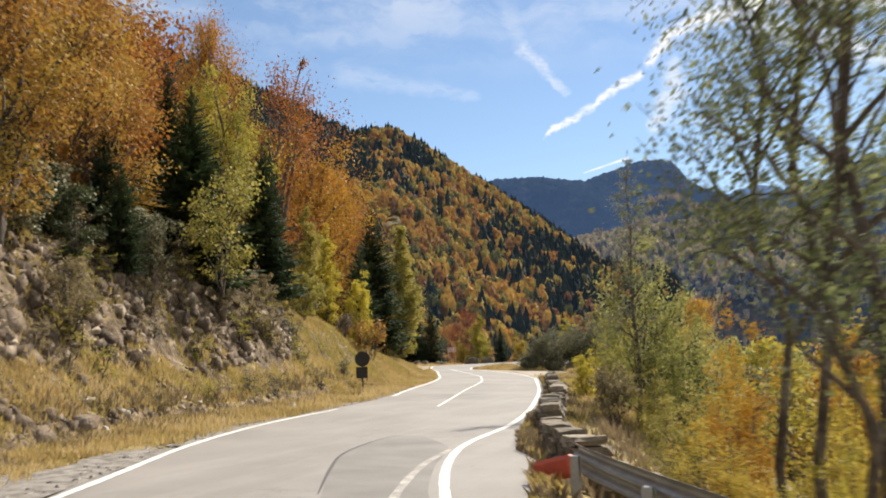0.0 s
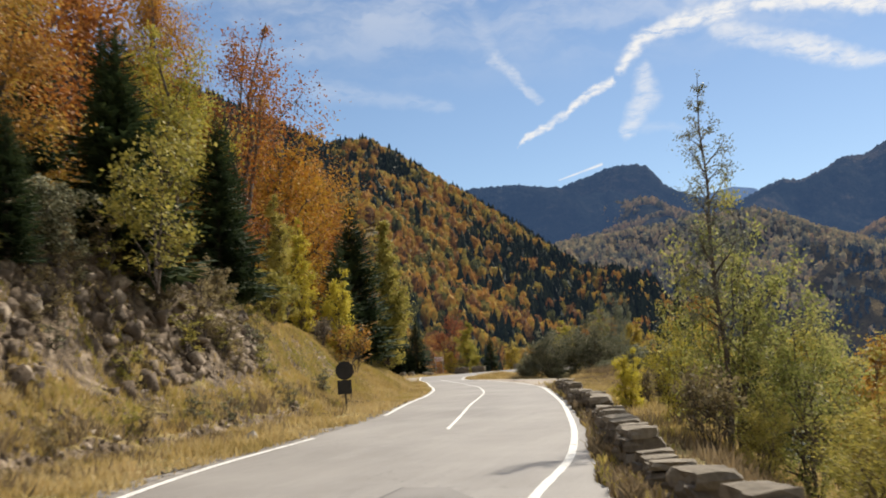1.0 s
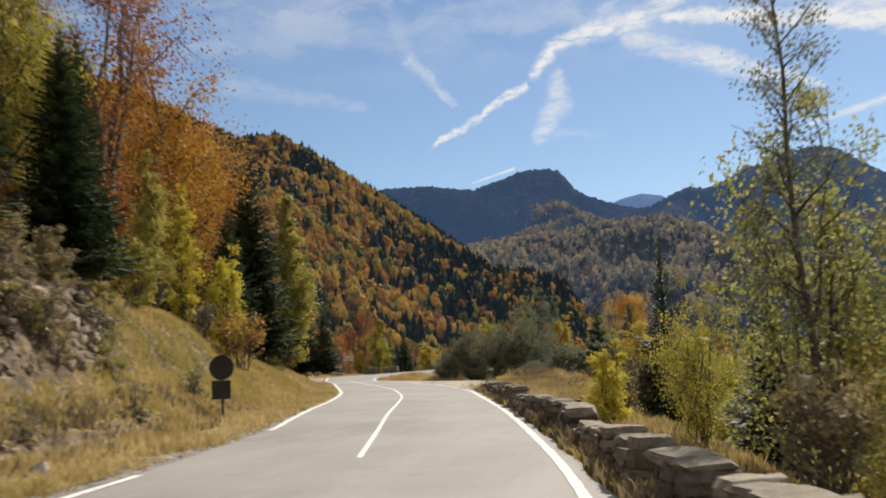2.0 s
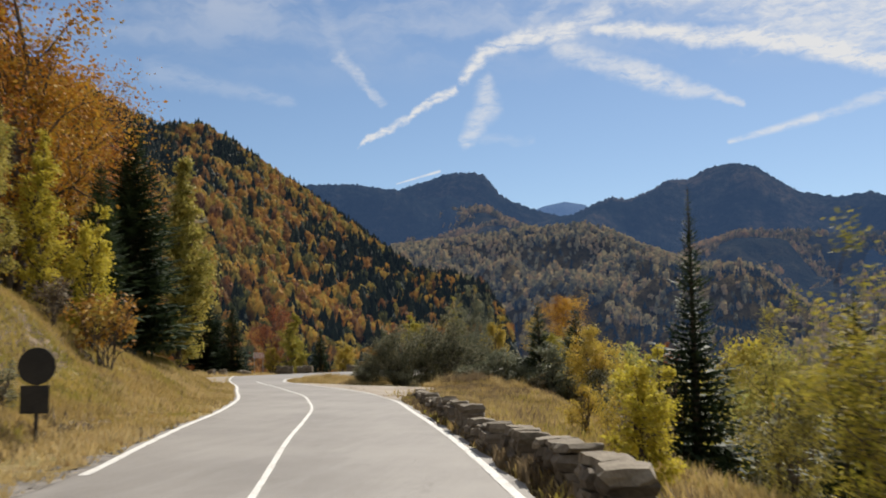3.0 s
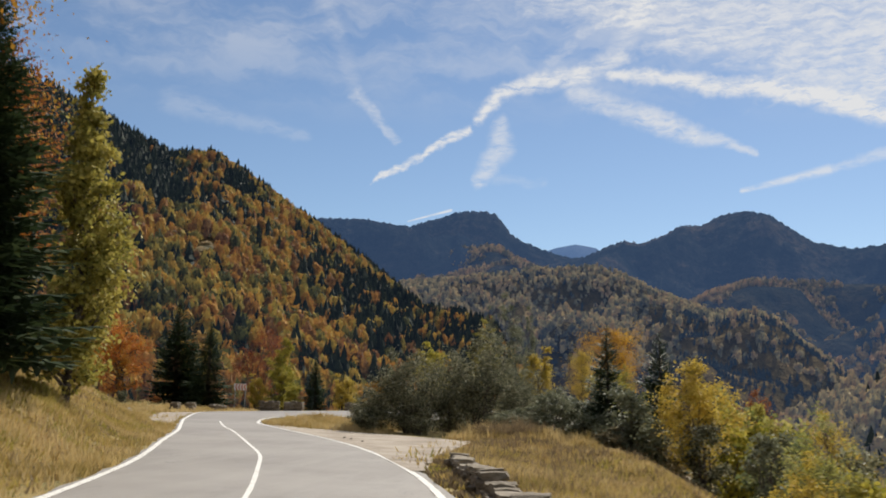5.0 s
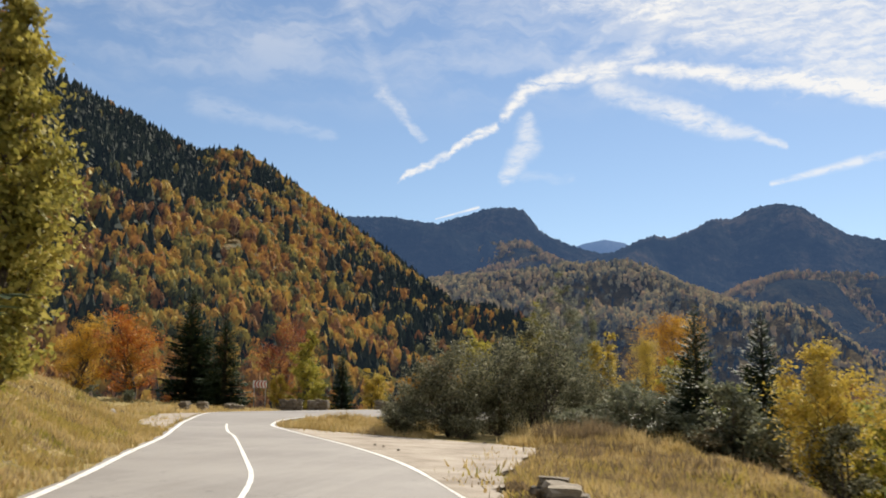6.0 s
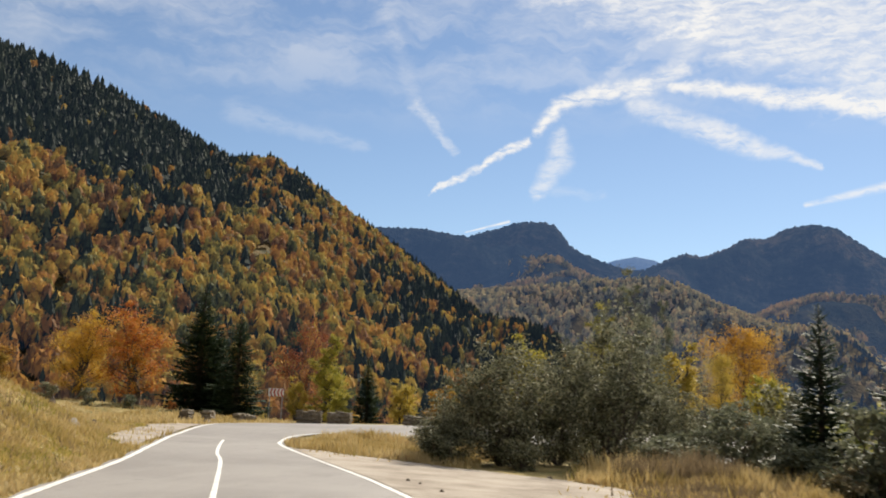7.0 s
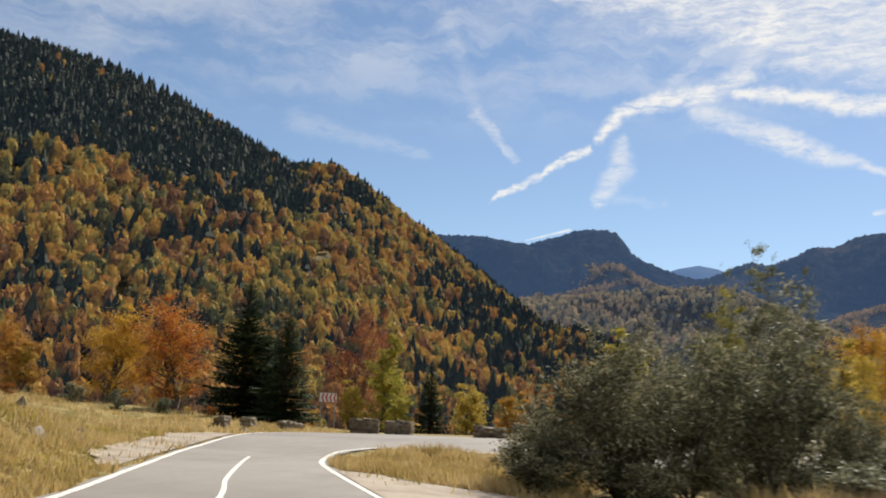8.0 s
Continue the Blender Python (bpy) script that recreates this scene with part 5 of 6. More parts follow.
plant("shrub", "airy", "orange", 11.0, 15.2, 1.9, "orange and yellow shrub behind the wall", "shrub", wide=0.6)
plant("shrub", "airy", "yellow", 11.6, 10.6, 0.3, "yellow shrub behind the guardrail", "shrub", wide=1.3)
plant("shrub", "airy", "yellowgreen", 10.3, 16.2, 1.7, "yellow-green shrub below the road", "shrub", wide=1.3)
plant("shrub", "airy", "goldgreen", 8.6, 22.6, 1.3, "golden shrub below the road", "shrub", wide=1.2)
plant("shrub", "airy", "goldgreen", 8.0, 17.9, 0.7, "yellow-green shrub behind the wall", "shrub", wide=1.2)
plant("birch_tree", "birch", "greygreen", 6.3, 26.4, 7.1, "thin birch with few pale leaves at its top", bark=M_BARK, wide=1.1)
plant("shrub", "airy", "green", 6.5, 27.0, 4.6, "tall green shrub round a thin birch", "shrub", wide=0.9)
plant("shrub", "airy", "green", 7.7, 25.8, 2.9, "green shrub behind the wall", "shrub", wide=0.95, turn=75)
plant("shrub", "airy", "yellowgreen", 5.2, 29.6, 2.4, "yellow-green shrub behind the wall", "shrub", wide=0.95)
plant("shrub", "stems", "drybrush", 6.0, 23.8, 1.2, "thin dry shrub behind the wall", "shrub", wide=1.0)
plant("shrub", "airy", "goldgreen", 6.9, 24.4, 1.0, "low yellowing shrub behind the wall", "shrub", wide=1.1)
plant("shrub", "young", "lemon", 3.72, 33.7, 1.62, "small bush with bright yellow-green leaves", "shrub", wide=1.1)
plant("shrub", "airy", "goldgreen", 5.3, 33.6, 2.1, "shrub with golden leaves on the valley edge", "shrub", wide=0.8)
plant("shrub", "stems", "twig", 4.3, 38.6, 1.3, "bundle of thin bare stems in dry grass", "shrub", wide=0.9)
plant("shrub", "stems", "drybrush", 3.9, 36.2, 1.0, "bundle of thin dry stems in dry grass", "shrub", wide=0.9)
plant("shrub", "sparse", "yellow", 3.6, 38.6, 0.9, "sparse low shrub with yellow leaves", "shrub", wide=0.8)
plant("shrub", "thin", "yellow", 3.2, 43.6, 0.95, "sparse low shrub with yellow leaves in dry grass", "shrub", wide=1.2)
plant("shrub", "thin", "yellow", 4.1, 42.2, 0.7, "sparse low shrub with yellow leaves in dry grass", "shrub", wide=1.2)
plant("spruce_tree", "spruce_spire", "spruce", 4.95, 38.7, 4.3, "dark young spruce with a thin bare tip", wide=0.8)
plant("spruce_tree", "spruce_small", "spruce", 7.2, 37.5, 2.4, "dark young spruce below the road", wide=1.2)
plant("shrub", "bush_b", "yellowgreen", 6.6, 47.5, -0.5, "yellow-green shrub on the valley edge", "shrub", wide=1.1)
plant("shrub", "bush", "goldgreen", 6.8, 52.6, -0.4, "yellow-green shrub on the valley edge", "shrub", wide=1.0)
plant("shrub", "bush_b", "green", 7.8, 55.0, 0.7, "green and yellow shrub on the slope", "shrub", wide=1.1)
plant("shrub", "bush", "yellowgreen", 6.6, 62.6, 0.4, "yellow-green shrub on the slope", "shrub", wide=0.9)
for x, y, t, s, c, k in [(9.3, 60.6, 1.9, "round", "yellowgreen", "yellow-green young tree below the road"), (8.0, 57.0, 0.9, "airy", "goldgreen", "yellow-green shrub below the road"), (11.4, 62.5, 1.5, "round", "green", "green young tree below the road"),
                         (5.6, 61.6, 1.5, "airy", "green", "slender green shrub on the valley edge"), (4.7, 59.6, 0.5, "sparse", "yellow", "sparse shrub with yellow leaves"), (10.4, 54.0, 0.6, "round", "goldgreen", "yellow-green young tree below the road"),
                         (12.9, 56.5, 1.3, "round", "tan", "brownish young tree below the road"), (7.0, 51.0, 0.2, "airy", "yellowgreen", "yellow-green shrub below the road"), (13.8, 49.0, 0.9, "round", "tan", "brownish young tree below the road")]:
    plant("shrub", s, c, x, y, t, k, "shrub", group="young trees below the road")


# ---- parapet of masonry blocks ----
def stone_pool():
    pool = []
    for k in range(12):
        rng = np.random.default_rng(100 + k)
        bm = bmesh.new()
        bmesh.ops.create_cube(bm, size=1)
        bmesh.ops.subdivide_edges(bm, edges=bm.edges[:], cuts=1, use_grid_fill=True)
        for v in bm.verts:
            reach = sum(abs(c) > 0.4 for c in v.co)
            v.co *= (1.04, 1.04, 0.98, 0.86)[reach]
            v.co += Vector(rng.uniform(-0.085, 0.085, 3))
        bmesh.ops.triangulate(bm, faces=bm.faces[:])
        me = bpy.data.meshes.new("stone")
        bm.to_mesh(me)
        bm.free()
        me.materials.append(M_STONE)
        cap = me.copy()
        cap.materials.clear()
        cap.materials.append(M_CAP)
        pool.append((me, cap))
    return pool


STONES = stone_pool()
block_no = 0


def parapet_block(x, y, turn, length=1.5, height=0.62, depth=0.5):
    """One block of the roadside parapet: rough courses of stone under flat slabs."""
    global block_no
    block_no += 1
    rng = np.random.default_rng(500 + block_no)
    z = float(ground_z(x, y)) - 0.12
    b = thing("parapet_block", x, y, z, turn, "low block of rough grey masonry with flat capstones", "parapet", "parapet along the road")
    part("core", box(0, 0, height * 0.45, length * 0.9, depth * 0.8, height * 0.9), M_STONE, b)
    courses = 3
    ch = (height + 0.12 - 0.1) / courses
    for c in range(courses):
        u = -length / 2
        while u < length / 2 - 0.05:
            w = min(rng.uniform(0.24, 0.5), length / 2 - u)
            if length / 2 - u - w < 0.14:
                w = length / 2 - u
            me = STONES[rng.integers(0, 12)][0]
            s = child("stone", me, b)
            s.location = (u + w / 2 + rng.uniform(-0.02, 0.02), rng.uniform(-0.05, 0.05), ch * (c + 0.5))
            s.rotation_euler = (0, 0, rng.uniform(-0.04, 0.04) + (math.pi if rng.uniform() < 0.5 else 0))
            s.scale = (w * 1.03, depth * rng.uniform(0.94, 1.08), ch * 1.03)
            u += w
    u = -length / 2 - 0.04
    while u < length / 2:
        w = min(rng.uniform(0.22, 0.62), length / 2 + 0.04 - u)
        if length / 2 - u - w < 0.25:
            w = length / 2 + 0.04 - u
        s = child("capstone", STONES[rng.integers(0, 12)][1], b)
        s.location = (u + w / 2, rng.uniform(-0.02, 0.02), height + 0.12 - 0.06 + rng.uniform(-0.045, 0.035))
        s.rotation_euler = (rng.uniform(-0.07, 0.07), rng.uniform(-0.07, 0.07), rng.uniform(-0.14, 0.14))
        s.scale = (w * rng.uniform(0.88, 1.04), depth * rng.uniform(0.72, 1.0), rng.uniform(0.08, 0.18))
        u += w
    return b


WALL = smooth_line([(8.0, 11.3), (7.25, 13.0), (6.5, 14.9), (5.45, 19.2), (4.5, 24), (3.7, 29), (2.85, 33.5), (1.8, 38), (0.9, 42.5), (-0.15, 47.6), (-1.4, 54), (-2.25, 58.4)], 40)
along = np.r_[0, np.cumsum(np.hypot(*np.diff(WALL, axis=0).T))]
pitch = 2.27
for k in range(int((along[-1]) / pitch) + 1):
    s = k * pitch + 0.5
    if s > along[-1]:
        break
    x, y = (float(np.interp(s, along, WALL[:, c])) for c in (0, 1))
    x2, y2 = (float(np.interp(s + 0.5, along, WALL[:, c])) for c in (0, 1))
    parapet_block(x, y, math.degrees(math.atan2(y2 - y, x2 - x)) if (x2, y2) != (x, y) else 102, 1.42 + 0.28 * math.sin(k * 2.1), 0.5 + 0.09 * math.sin(k * 1.3 + 1) + 0.05 * math.sin(k * 3.7) - 0.16 * float(ease((s - along[-1] + 9) / 4)), 0.52)
for x, y, turn, ln, hh in [(-24.2, 98.9, 100, 0.9, 0.5), (-24.2, 101.6, 95, 0.9, 0.5), (-23.4, 104.6, 60, 1.2, 0.35), (-20.5, 106.8, 10, 1.4, 0.7), (-18.7, 106.6, -4, 1.3, 0.66), (-14.0, 104.8, -20, 1.5, 0.5), (-12.1, 104.0, -25, 1.5, 0.62), (-10.2, 103.2, -25, 1.5, 0.62)]:
    parapet_block(x, y, turn, ln, hh)


# ---- guardrail ----
def guardrail():
    run = smooth_line([(7.05, 11.7), (7.95, 9.5), (9.2, 6.9), (11.3, 2.8), (13.6, -2.0), (16.5, -8)], 8)
    z = ground_z(run[:, 0], run[:, 1])
    z = np.minimum(road_z(run[:, 0], run[:, 1]), z + 0.3) - 0.12
    rail = thing("guardrail", float(run[0, 0]), float(run[0, 1]), float(z[0]), 0, "galvanised steel guardrail with a red painted end", "guardrail")
    prof = [(0.0, 0.0), (0.03, 0.03), (0.08, 0.055), (0.08, 0.10), (0.02, 0.135), (0.0, 0.155), (0.02, 0.175), (0.08, 0.21), (0.08, 0.255), (0.03, 0.28), (0.0, 0.31)]

    def beam(k0, k1, mat, name, label):
        pts = []
        for k in range(k0, k1 + 1):
            c = across(run, k, 1)
            for (d, h) in prof:
                for thick in (0.0, 0.006):
                    q = run[k] + c * (d + thick) * -1
                    pts.append((q[0] - run[0, 0], q[1] - run[0, 1], z[k] - z[0] + 0.42 + h))
        n = len(prof) * 2
        f = []
        for k in range(k1 - k0):
            for i in range(len(prof) - 1):
                for t in (0, 1):
                    a = k * n + i * 2 + t
                    f.append((a, a + 2, a + n + 2, a + n) if t else (a, a + n, a + n + 2, a + 2))
            for a in (k * n, k * n + n - 2):
                f.append((a, a + 1, a + n + 1, a + n))
        child(name, mesh_data(name, pts, f, mat), rail, label)
    beam(2, 20, M_STEEL, "beam", "weathered corrugated steel beam")
    beam(20, len(run) - 1, M_STEEL, "beam", "weathered corrugated steel beam")
    bm = box(0, 0.05, 0.36, 0.16, 0.66, 0.27, 0.05)
    bmesh.ops.rotate(bm, verts=bm.verts, matrix=Matrix.Rotation(radians(58), 3, "Z") @ Matrix.Rotation(radians(-12), 3, "X"))
    part("end_piece", bm, M_RED, rail, "faded red end piece, bent")
    for k in (4, 12, 20, 28, 36):
        c = across(run, k, 1)
        q = run[k] + c * 0.08 - run[0]
        part("post", box(q[0], q[1], z[k] - z[0] + 0.15, 0.1, 0.12, 0.96, 0.01), M_STEEL, rail)


guardrail()


# ---- signs ----
def round_sign(x, y, centre, turn):
    g = float(ground_z(x, y))
    s = thing("road_sign", x, y, g, turn, "round road sign and plate seen from the back", "road sign")
    h = centre - g
    bm = bmesh.new()
    bmesh.ops.create_cone(bm, cap_ends=True, segments=32, radius1=0.3, radius2=0.3, depth=0.025, matrix=Matrix.Translation((0, 0, h)) @ Matrix.Rotation(radians(90), 4, "X"))
    bmesh.ops.bevel(bm, geom=[e for e in bm.edges if len(e.link_faces) == 2 and e.calc_face_angle() > 1], offset=0.006, segments=2, affect="EDGES")
    part("disc", bm, M_SIGNBACK, s, "round plate with a turned rim")
    part("plate", box(-0.02, 0, h - 0.53, 0.46, 0.02, 0.45, 0.008), M_SIGNBACK, s, "small rectangular plate below the disc")
    part("post", rod((0, 0.04, -0.3), (0, 0.04, h + 0.2), 0.03), M_SIGNBACK, s)
    for zz in (h - 0.12, h + 0.12, h - 0.5):
        part("clamp", box(0, 0.03, zz, 0.12, 0.05, 0.03, 0.004), M_SIGNBACK, s)


round_sign(-5.62, 37.1, 1.45, 12)


def chevron_sign(x, y, turn, centre):
    g = float(ground_z(x, y))
    s = thing("chevron_sign", x, y, g, turn, "low board with red and white stripes on two posts", "road sign")
    h = centre - g
    part("board", box(0, 0, h, 0.95, 0.025, 0.5, 0.006), M_WHITE, s, "white sheet board")
    for k in range(4):
        for sd in (1, -1):
            u = -0.33 + 0.22 * k
            bm = bmesh.new()
            q = [(u - 0.06, 0), (u + 0.04, 0), (u + 0.14, sd * 0.235), (u + 0.04, sd * 0.235)]
            lo = [bm.verts.new((a, -0.0165, h + b)) for a, b in q]
            bm.faces.new(lo)
            r = bmesh.ops.extrude_face_region(bm, geom=bm.faces[:])
            bmesh.ops.translate(bm, verts=[v for v in r["geom"] if isinstance(v, bmesh.types.BMVert)], vec=(0, -0.003, 0))
            part("stripe", bm, M_RED, s, "red chevron stripe")
    for u in (-0.38, 0.4):
        part("post", rod((u, 0.05, -0.3), (u, 0.05, h + 0.25), 0.035), M_STEEL, s)


chevron_sign(-24.85, 113.6, 16, 2.4)


# ---- rocks ----
def rock_pool():
    pool = []
    for k in range(8):
        rng = np.random.default_rng(700 + k)
        bm = bmesh.new()
        bmesh.ops.create_icosphere(bm, subdivisions=2, radius=0.5)
        cut = [Vector(rng.standard_normal(3)).normalized() for _ in range(9)]
        for v in bm.verts:
            for c in cut:
                d = v.co.dot(c)
                if d > 0.33:
                    v.co -= c * (d - 0.33)
            v.co += Vector(rng.uniform(-0.03, 0.03, 3))
        me = bpy.data.meshes.new("rock")
        bm.to_mesh(me)
        bm.free()
        me.materials.append(M_ROCK)
        pool.append(me)
    return pool


ROCKS = rock_pool()


def rock(x, y, size, seed, label="jagged grey-brown rock jutting from the bank", group="rocks in the bank", sink=0.3):
    rng = np.random.default_rng(seed)
    ob = new("rock", ROCKS[rng.integers(0, 8)])
    sc = size * rng.uniform(0.6, 1.3, 3) * (0.8, 0.7, 1.35)
    ob.matrix_world = Matrix.LocRotScale((x, y, float(ground_z(x, y)) - sink * sc[2] * 0.5), Euler((rng.uniform(-0.5, 0.5), rng.uniform(-0.7, 0.1), rng.uniform(0, 6.28))), sc)
    return tagged(ob, label, "rock", group)


rng = np.random.default_rng(4)
for rib in (9.5, 13.0, 20.5, 24.0, 26.4, 28.6, 30.6, 32.6):
    for k in range(18):
        up = 0.5 + 3.0 * (k + rng.uniform(0, 1)) / 18
        y = rib + 0.55 * up + 0.5 * rng.standard_normal()
        rock(float(left_x(y)) - 0.25 - 2.1 - up, y, rng.uniform(0.3, 0.85), 900 + int(rib * 40) + k, sink=0.95)
for k in range(40):
    y = rng.uniform(9, 37)
    rock(float(left_x(y)) - 0.25 - 2.1 - rng.uniform(0.1, 3.4), y, rng.uniform(0.15, 0.4), 2900 + k, sink=0.6)
for x, y, s in [(-19.3, 78.4, 0.6), (-18.8, 80.0, 0.35), (-20.6, 83, 0.4), (-17.9, 76.6, 0.3), (-22.5, 97.3, 0.6), (-23.4, 95.8, 0.5), (-13.6, 57.0, 0.4), (-12.2, 52.4, 0.35), (-15.3, 66.0, 0.45), (-16.8, 70.4, 0.35), (-13.0, 60.4, 0.25), (-17.6, 73.0, 0.4), (-7.6, 71.9, 0.3), (-7.3, 71.4, 0.22), (-6.6, 69.9, 0.2), (-2.2, 75.1, 0.25), (-3.4, 75.6, 0.2), (-5.2, 77.0, 0.18)]:
    rock(x, y, s, int(1000 + x * 7), "loose grey stone lying beside the road", "loose stones")


def rubble(name, places, lo, hi, mat, label, seed):
    """Broken stones too small to pick apart, as one mesh."""
    rng = np.random.default_rng(seed)
    x, y = places
    n = len(x)
    corner = np.array([(a, b, c) for a in (-1, 1) for b in (-1, 1) for c in (-1, 1)], float) / 2
    face = np.array([(0, 1, 3, 2), (4, 6, 7, 5), (0, 4, 5, 1), (2, 3, 7, 6), (0, 2, 6, 4), (1, 5, 7, 3)])
    size = lo + (hi - lo) * rng.uniform(0, 1, (n, 1, 1)) ** 2.2
    v = (corner[None] * rng.uniform(0.45, 1.25, (n, 1, 3)) + rng.uniform(-0.22, 0.22, (n, 8, 3))) * size
    for k in (0, 2):
        a = rng.uniform(-0.9, 0.9, n) if k == 0 else rng.uniform(0, 6.28, n)
        c, s = np.cos(a)[:, None], np.sin(a)[:, None]
        i, j = ((1, 2), None, (0, 1))[k]
        v[..., i], v[..., j] = v[..., i] * c - v[..., j] * s, v[..., i] * s + v[..., j] * c
    v = v + np.stack([x, y, ground_z(x, y) - 0.12 * size[:, 0, 0]], 1)[:, None]
    f = (face[None] + 8 * np.arange(n)[:, None, None]).reshape(-1, 4)
    tagged(new(name, mesh_data(name, v.reshape(-1, 3), f, mat)), label, "stones", kind="stuff")


def bank_places(n, y0, y1, u0, u1, seed):
    rng = np.random.default_rng(seed)
    y = rng.uniform(y0, y1, n)
    x = left_x(y) - 2.35 - rng.uniform(u0, u1, n)
    keep = fbm(x * 0.8, y * 0.8, 2, seed) > -0.25
    return x[keep], y[keep]


M_RUBBLE = grainy("broken_bank_stones", [(0.036, 0.026, 0.017), (0.095, 0.069, 0.047), (0.18, 0.135, 0.094), (0.44, 0.37, 0.29)], 2.5, 14, 0.92, 0.9, 0.05, random_by="island")
rubble("face_rubble", bank_places(3600, 6, 37, 1.6, 3.6, 31), 0.04, 0.36, M_RUBBLE, "broken grey-brown rock in the steep face of the bank", 32)
rubble("foot_rubble", bank_places(700, 6, 36, 0.05, 0.5, 33), 0.03, 0.15, M_RUBBLE, "loose stones along the foot of the bank", 34)
rubble("bank_rubble", bank_places(420, 5, 18, 0.2, 1.8, 35), 0.04, 0.4, M_RUBBLE, "pale stones showing through the grass of the bank", 36)
rng = np.random.default_rng(38)
wy = rng.uniform(19, 56, 1700)
rubble("wall_rubble", (right_x(wy) + 0.6 + rng.uniform(0, 0.7, 1700), wy), 0.02, 0.12, M_STONE, "crumbled stones at the foot of the parapet", 39)
ly = rng.uniform(4, 44, 1500)
rubble("edge_rubble", (left_x(ly) - 0.2 - 0.5 * rng.uniform(0, 1, 1500) ** 2, ly), 0.02, 0.09, M_DARKGRAVEL, "loose chippings along the asphalt edge", 40)


PALE = {}


def pale_rock(x, y, size, seed, label):
    ob = rock(x, y, size, seed, label, "pale stones", 0.4)
    if ob.data.name not in PALE:
        PALE[ob.data.name] = ob.data.copy()
        PALE[ob.data.name].materials.clear()
        PALE[ob.data.name].materials.append(M_PALEROCK)
    ob.data = PALE[ob.data.name]


M_PALEROCK = grainy("pale_limestone", [(0.24, 0.21, 0.17), (0.42, 0.38, 0.32), (0.58, 0.53, 0.46)], 4, 20, 0.9, 0.7, 0.03)
for x, y, size, seed in [(-3.35, 25.8, 0.5, 41), (-3.6, 26.6, 0.35, 42), (-3.1, 24.7, 0.3, 43), (-1.9, 14.2, 0.45, 44), (-2.7, 16.4, 0.55, 45), (-2.2, 15.4, 0.35, 46), (-3.4, 18.0, 0.4, 47)]:
    pale_rock(x, y, size, seed, "pale limestone showing in the bank")
for x, y, size, seed in [(-11.6, 82.6, 0.5, 48), (-11.0, 82.3, 0.35, 49), (-17.4, 76.4, 0.5, 50), (-18.2, 79.2, 0.4, 51)]:
    pale_rock(x, y, size, seed, "pale stone lying in dry grass")


# ---- grass and weeds ----
def grass(name, count, where, height, mat, label, seed, blades=6, width=0.02, tuft=0.12, fine=False):
    """Tufts of blades. where(rng, n) gives places."""
    rng = np.random.default_rng(seed)
    x, y = where(rng, count)
    n = len(x)
    px = np.repeat(x, blades) + tuft * rng.standard_normal(n * blades)
    py = np.repeat(y, blades) + tuft * rng.standard_normal(n * blades)
    z = ground_z(px, py)
    keep = ~inside(px, py, ROAD_RING) & ~(inside(px, py, GRAVEL_RING) & (rng.uniform(0, 1, len(px)) < 0.97)) & ~(inside(px, py, GRAVEL_OUTER) & (rng.uniform(0, 1, len(px)) < 0.95))
    up = left_x(py) - 2.35 - px
    lower = 1.35 + 0.45 * ease((26 - py) / 6) + 0.5 * fbm(py * 0.4, px * 0.1, 2, 62)
    keep &= ~((py > 6) & (py < 37) & (up > 0.0) & (up < 0.38) & (rng.uniform(0, 1, len(px)) < 0.8))
    keep &= ~((py > 6) & (py < 36.5) & (up > lower) & (up < 3.9) & (rng.uniform(0, 1, len(px)) < 0.97 * ease(fbm(px * 0.6, py * 0.6, 2, 61) * 1.2 + 1.05)))
    keep &= rng.uniform(0, 1, len(px)) > 0.85 * ease(-2.2 * fbm(px * 0.9, py * 0.9, 3, seed + 9) - 0.1)
    px, py, z = px[keep], py[keep], z[keep]
    m = len(px)
    h = height * rng.uniform(0.4, 1.3, m) * (1 + 0.3 * value_noise(px * 0.5, py * 0.5, seed) + 0.55 * value_noise(px * 1.7, py * 1.7, seed + 3))
    a = rng.uniform(0, 6.28, m)
    lean = rng.uniform(0.1, 0.7, m) * h
    w = width * rng.uniform(0.7, 1.5, m)
    b = rng.uniform(0, 6.28, m)
    base = np.stack([px, py, z - 0.02], 1)
    side = np.stack([np.cos(b) * w, np.sin(b) * w, 0 * w], 1)
    tip = base + np.stack([np.cos(a) * lean, np.sin(a) * lean, h], 1)
    mid = base + np.stack([np.cos(a) * lean * 0.3, np.sin(a) * lean * 0.3, h * 0.6], 1)
    if fine:
        v = np.stack([base - side, base + side, mid + side * 0.8, tip, mid - side * 0.8], 1).reshape(-1, 3)
        k = np.arange(m)[:, None] * 5
        f = np.concatenate([k + [0, 1, 2], k + [0, 2, 4], k + [4, 2, 3]], 0)
    else:
        v = np.stack([base - side, base + side, tip], 1).reshape(-1, 3)
        f = np.arange(3 * m).reshape(-1, 3)
    tagged(new(name, mesh_data(name, v, f, mat)), label, "grass", kind="stuff")


def left_band(y0, y1, d0, d1, bias=1.0):
    def where(rng, n):
        y = rng.uniform(y0, y1, n)
        return left_x(y) - 0.12 - (d0 + (d1 - d0) * rng.uniform(0, 1, n) ** bias), y
    return where


def right_band(y0, y1, d0, d1, bias=1.0):
    def where(rng, n):
        y = rng.uniform(y0, y1, n)
        return right_x(y) + 0.4 + (d0 + (d1 - d0) * rng.uniform(0, 1, n) ** bias), y
    return where


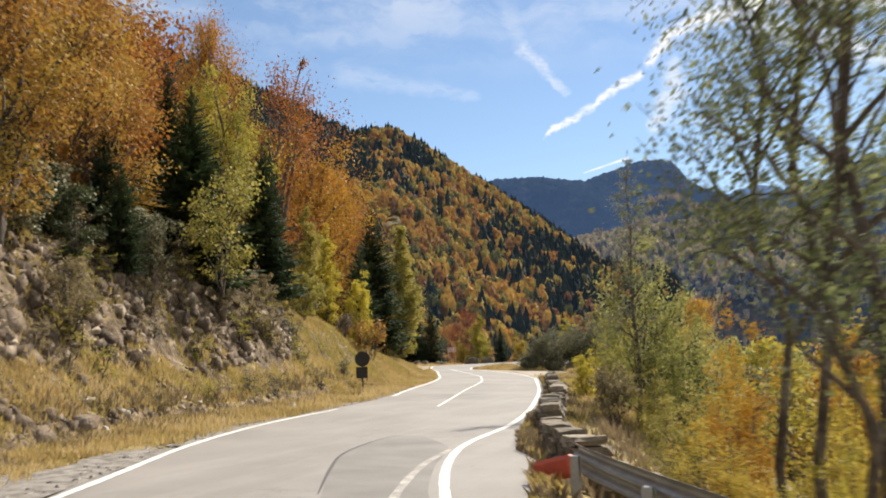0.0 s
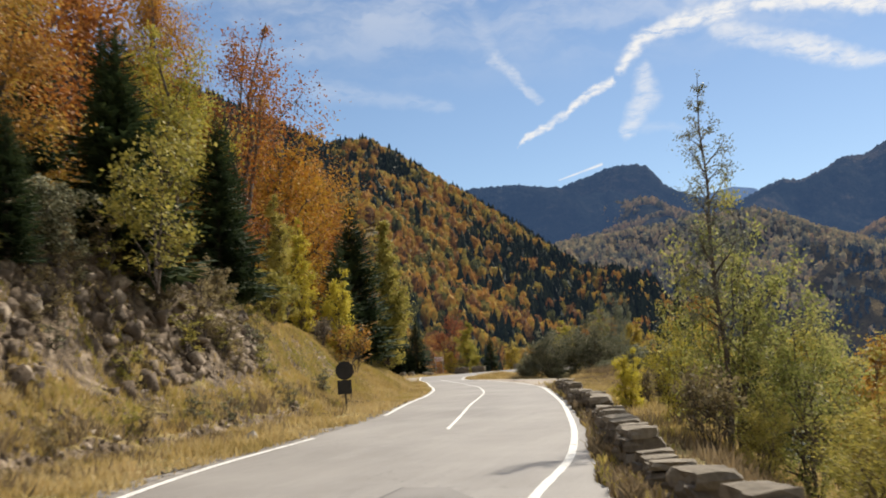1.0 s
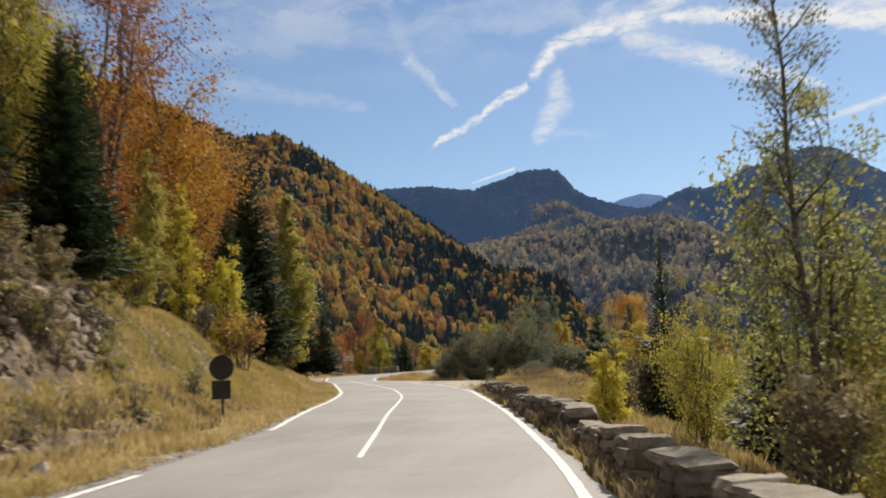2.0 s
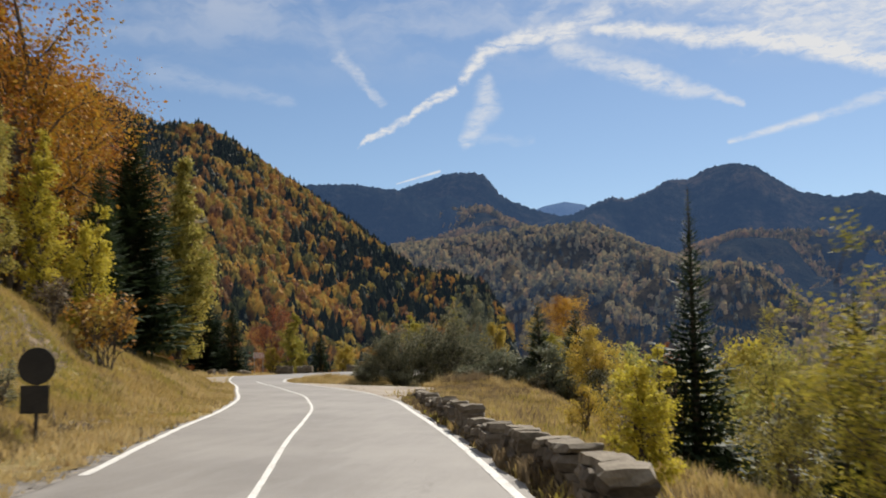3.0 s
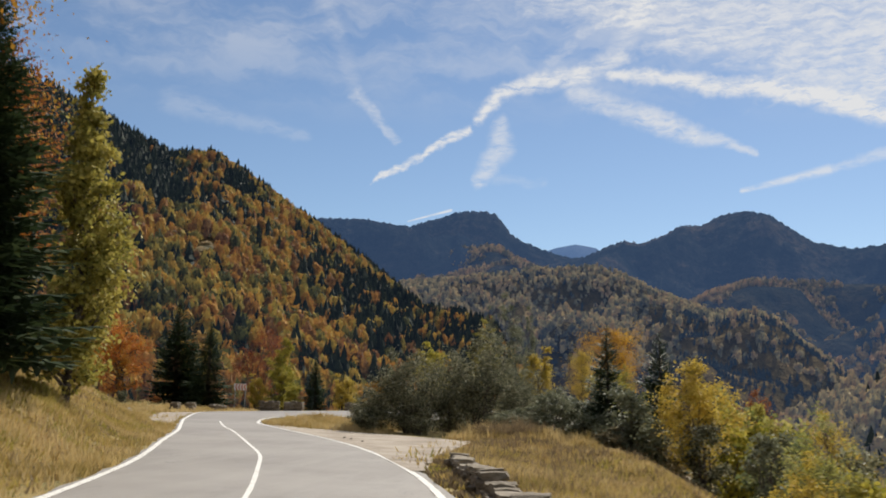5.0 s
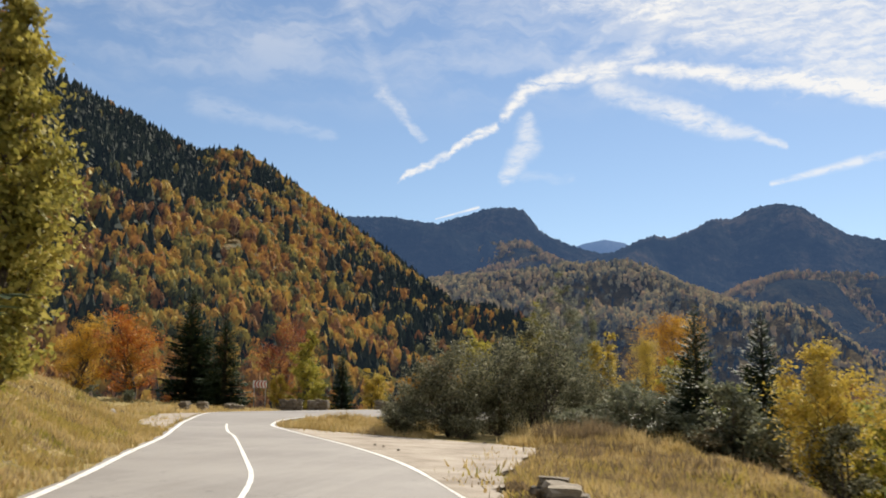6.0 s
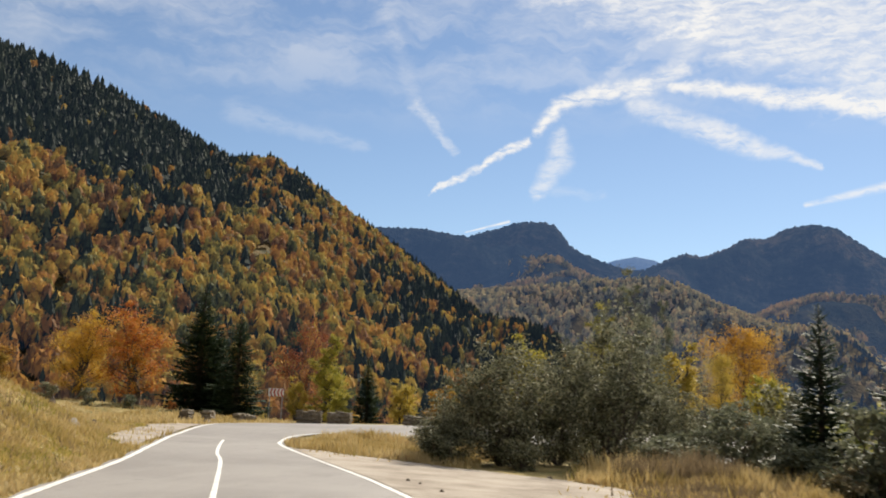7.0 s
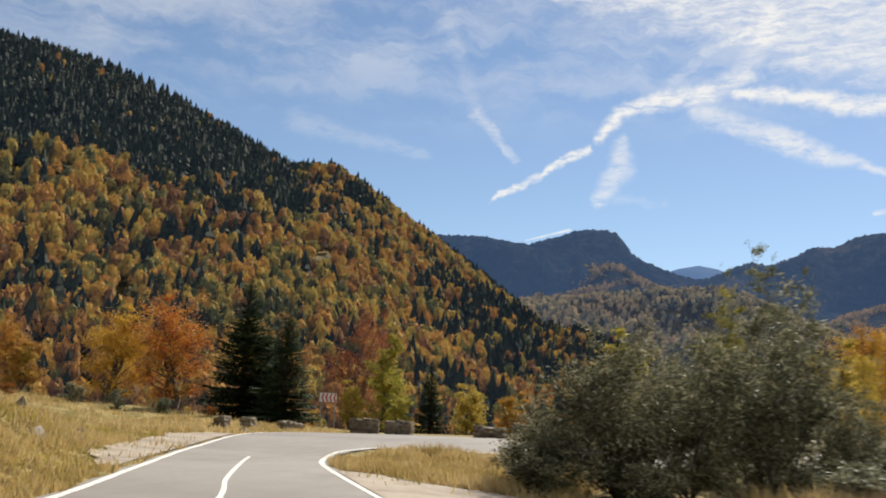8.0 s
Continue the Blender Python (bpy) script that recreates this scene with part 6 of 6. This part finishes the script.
grass("verge_grass", 8000, left_band(15, 84, 0.1, 2.4), 0.16, M_GRASS, "dry yellow grass along the road edge", 1, 7, 0.022)
grass("shoulder_grass", 1500, left_band(4, 15, 1.0, 2.6), 0.15, M_GRASS, "dry yellow grass beyond the gravel shoulder", 11, 7, 0.022)
grass("bank_grass", 17000, left_band(6, 62, 1.8, 9.0), 0.14, M_GREENGRASS, "yellow-green grass on the bank", 2, 8, 0.02, 0.16)
grass("bank_straw", 12000, left_band(6, 86, 1.6, 8.0), 0.16, M_GRASS, "dry straw on the bank", 12, 7, 0.019, 0.16)
grass("bank_weeds", 1500, left_band(8, 40, 1.6, 3.0), 0.19, M_WEEDS, "brown dead weeds at the foot of the bank", 3, 7, 0.03, 0.18)
grass("slope_grass", 20000, left_band(42, 88, 0.6, 9.0), 0.12, M_GREENGRASS, "yellow-green grass on the low bank", 4, 7, 0.018, 0.16)
grass("wall_weeds", 3600, right_band(10, 63, -0.05, 0.85), 0.17, M_WEEDS, "brown weeds at the foot of the parapet", 5, 7, 0.022, fine=True)
grass("wall_grass", 2600, right_band(10, 64, 0.0, 1.0), 0.15, M_GREENGRASS, "green and yellow grass at the foot of the parapet", 13, 7, 0.022, fine=True)
grass("meadow_grass", 16000, right_band(26, 66, 1.3, 8.0), 0.22, M_GRASS, "tall dry grass behind the parapet", 6, 6, 0.026, 0.18)
grass("meadow_green", 5000, right_band(26, 66, 1.3, 8.0), 0.22, M_GREENGRASS, "greenish grass behind the parapet", 20, 6, 0.028, 0.2)
grass("roadside_weeds", 3600, right_band(10, 66, 1.2, 5.0), 0.24, M_WEEDS, "brown dead weeds behind the parapet", 7, 6, 0.022, 0.2)
grass("lay_by_grass", 16000, lambda rng, n: (rng.uniform(-4.5, 7.5, n), rng.uniform(60.5, 82, n)), 0.16, M_GRASS, "tall dry grass beyond the lay-by", 14, 6, 0.028, 0.2)
grass("lay_by_weeds", 3600, lambda rng, n: (rng.uniform(-3.6, 7.5, n), rng.uniform(60.5, 82, n)), 0.26, M_WEEDS, "brown weeds beyond the lay-by", 16, 6, 0.024, 0.22)
grass("lay_by_green", 5000, lambda rng, n: (rng.uniform(-4.5, 7.5, n), rng.uniform(60.5, 82, n)), 0.17, M_GREENGRASS, "greenish grass beyond the lay-by", 15, 6, 0.03, 0.2)

grass("bank_tussocks", 1600, left_band(5, 40, 2.0, 4.4), 0.17, M_GRASS, "golden tussocks on the bank", 19, 11, 0.02, 0.14)
grass("slope_weeds", 1800, left_band(38, 88, 0.5, 7.0), 0.17, M_WEEDS, "pale brown weeds on the low bank", 17, 7, 0.016, 0.2)
grass("feather_grass", 2600, lambda rng, n: (rng.uniform(-4.4, 3.8, n), rng.uniform(75.4, 79.8, n)), 0.45, M_GRASS, "tall pale feathery grass in front of the bushes", 18, 7, 0.02, 0.12)

grass("bush_foot_grass", 650, lambda rng, n: (rng.uniform(-3.6, -0.6, n), rng.uniform(75.8, 78.6, n)), 0.5, M_WEEDS, "tall brown dry weeds at the foot of the willows", 23, 7, 0.02, 0.14)


def island(rng, n):
    return rng.uniform(-13.8, -7.4, n), rng.uniform(77.4, 88.6, n)


grass("island_grass", 5000, island, 0.22, M_GRASS, "dry grass on the island inside the bend", 8)


def lay_by(rng, n):
    u = rng.uniform(0, 1, n)
    return -3.0 + 9 * u, 78.2 - 3.5 * u + rng.uniform(-2.5, 2.2, n)


grass("bush_grass", 6000, lay_by, 0.26, M_GRASS, "tall dry grass in front of the bushes", 9, 6, 0.022, 0.16)
grass("bend_grass", 5000, lambda rng, n: (rng.uniform(-46, -21, n), rng.uniform(86, 109, n)), 0.2, M_GRASS, "dry grass on the outside of the bend", 10, 6, 0.03, 0.2)
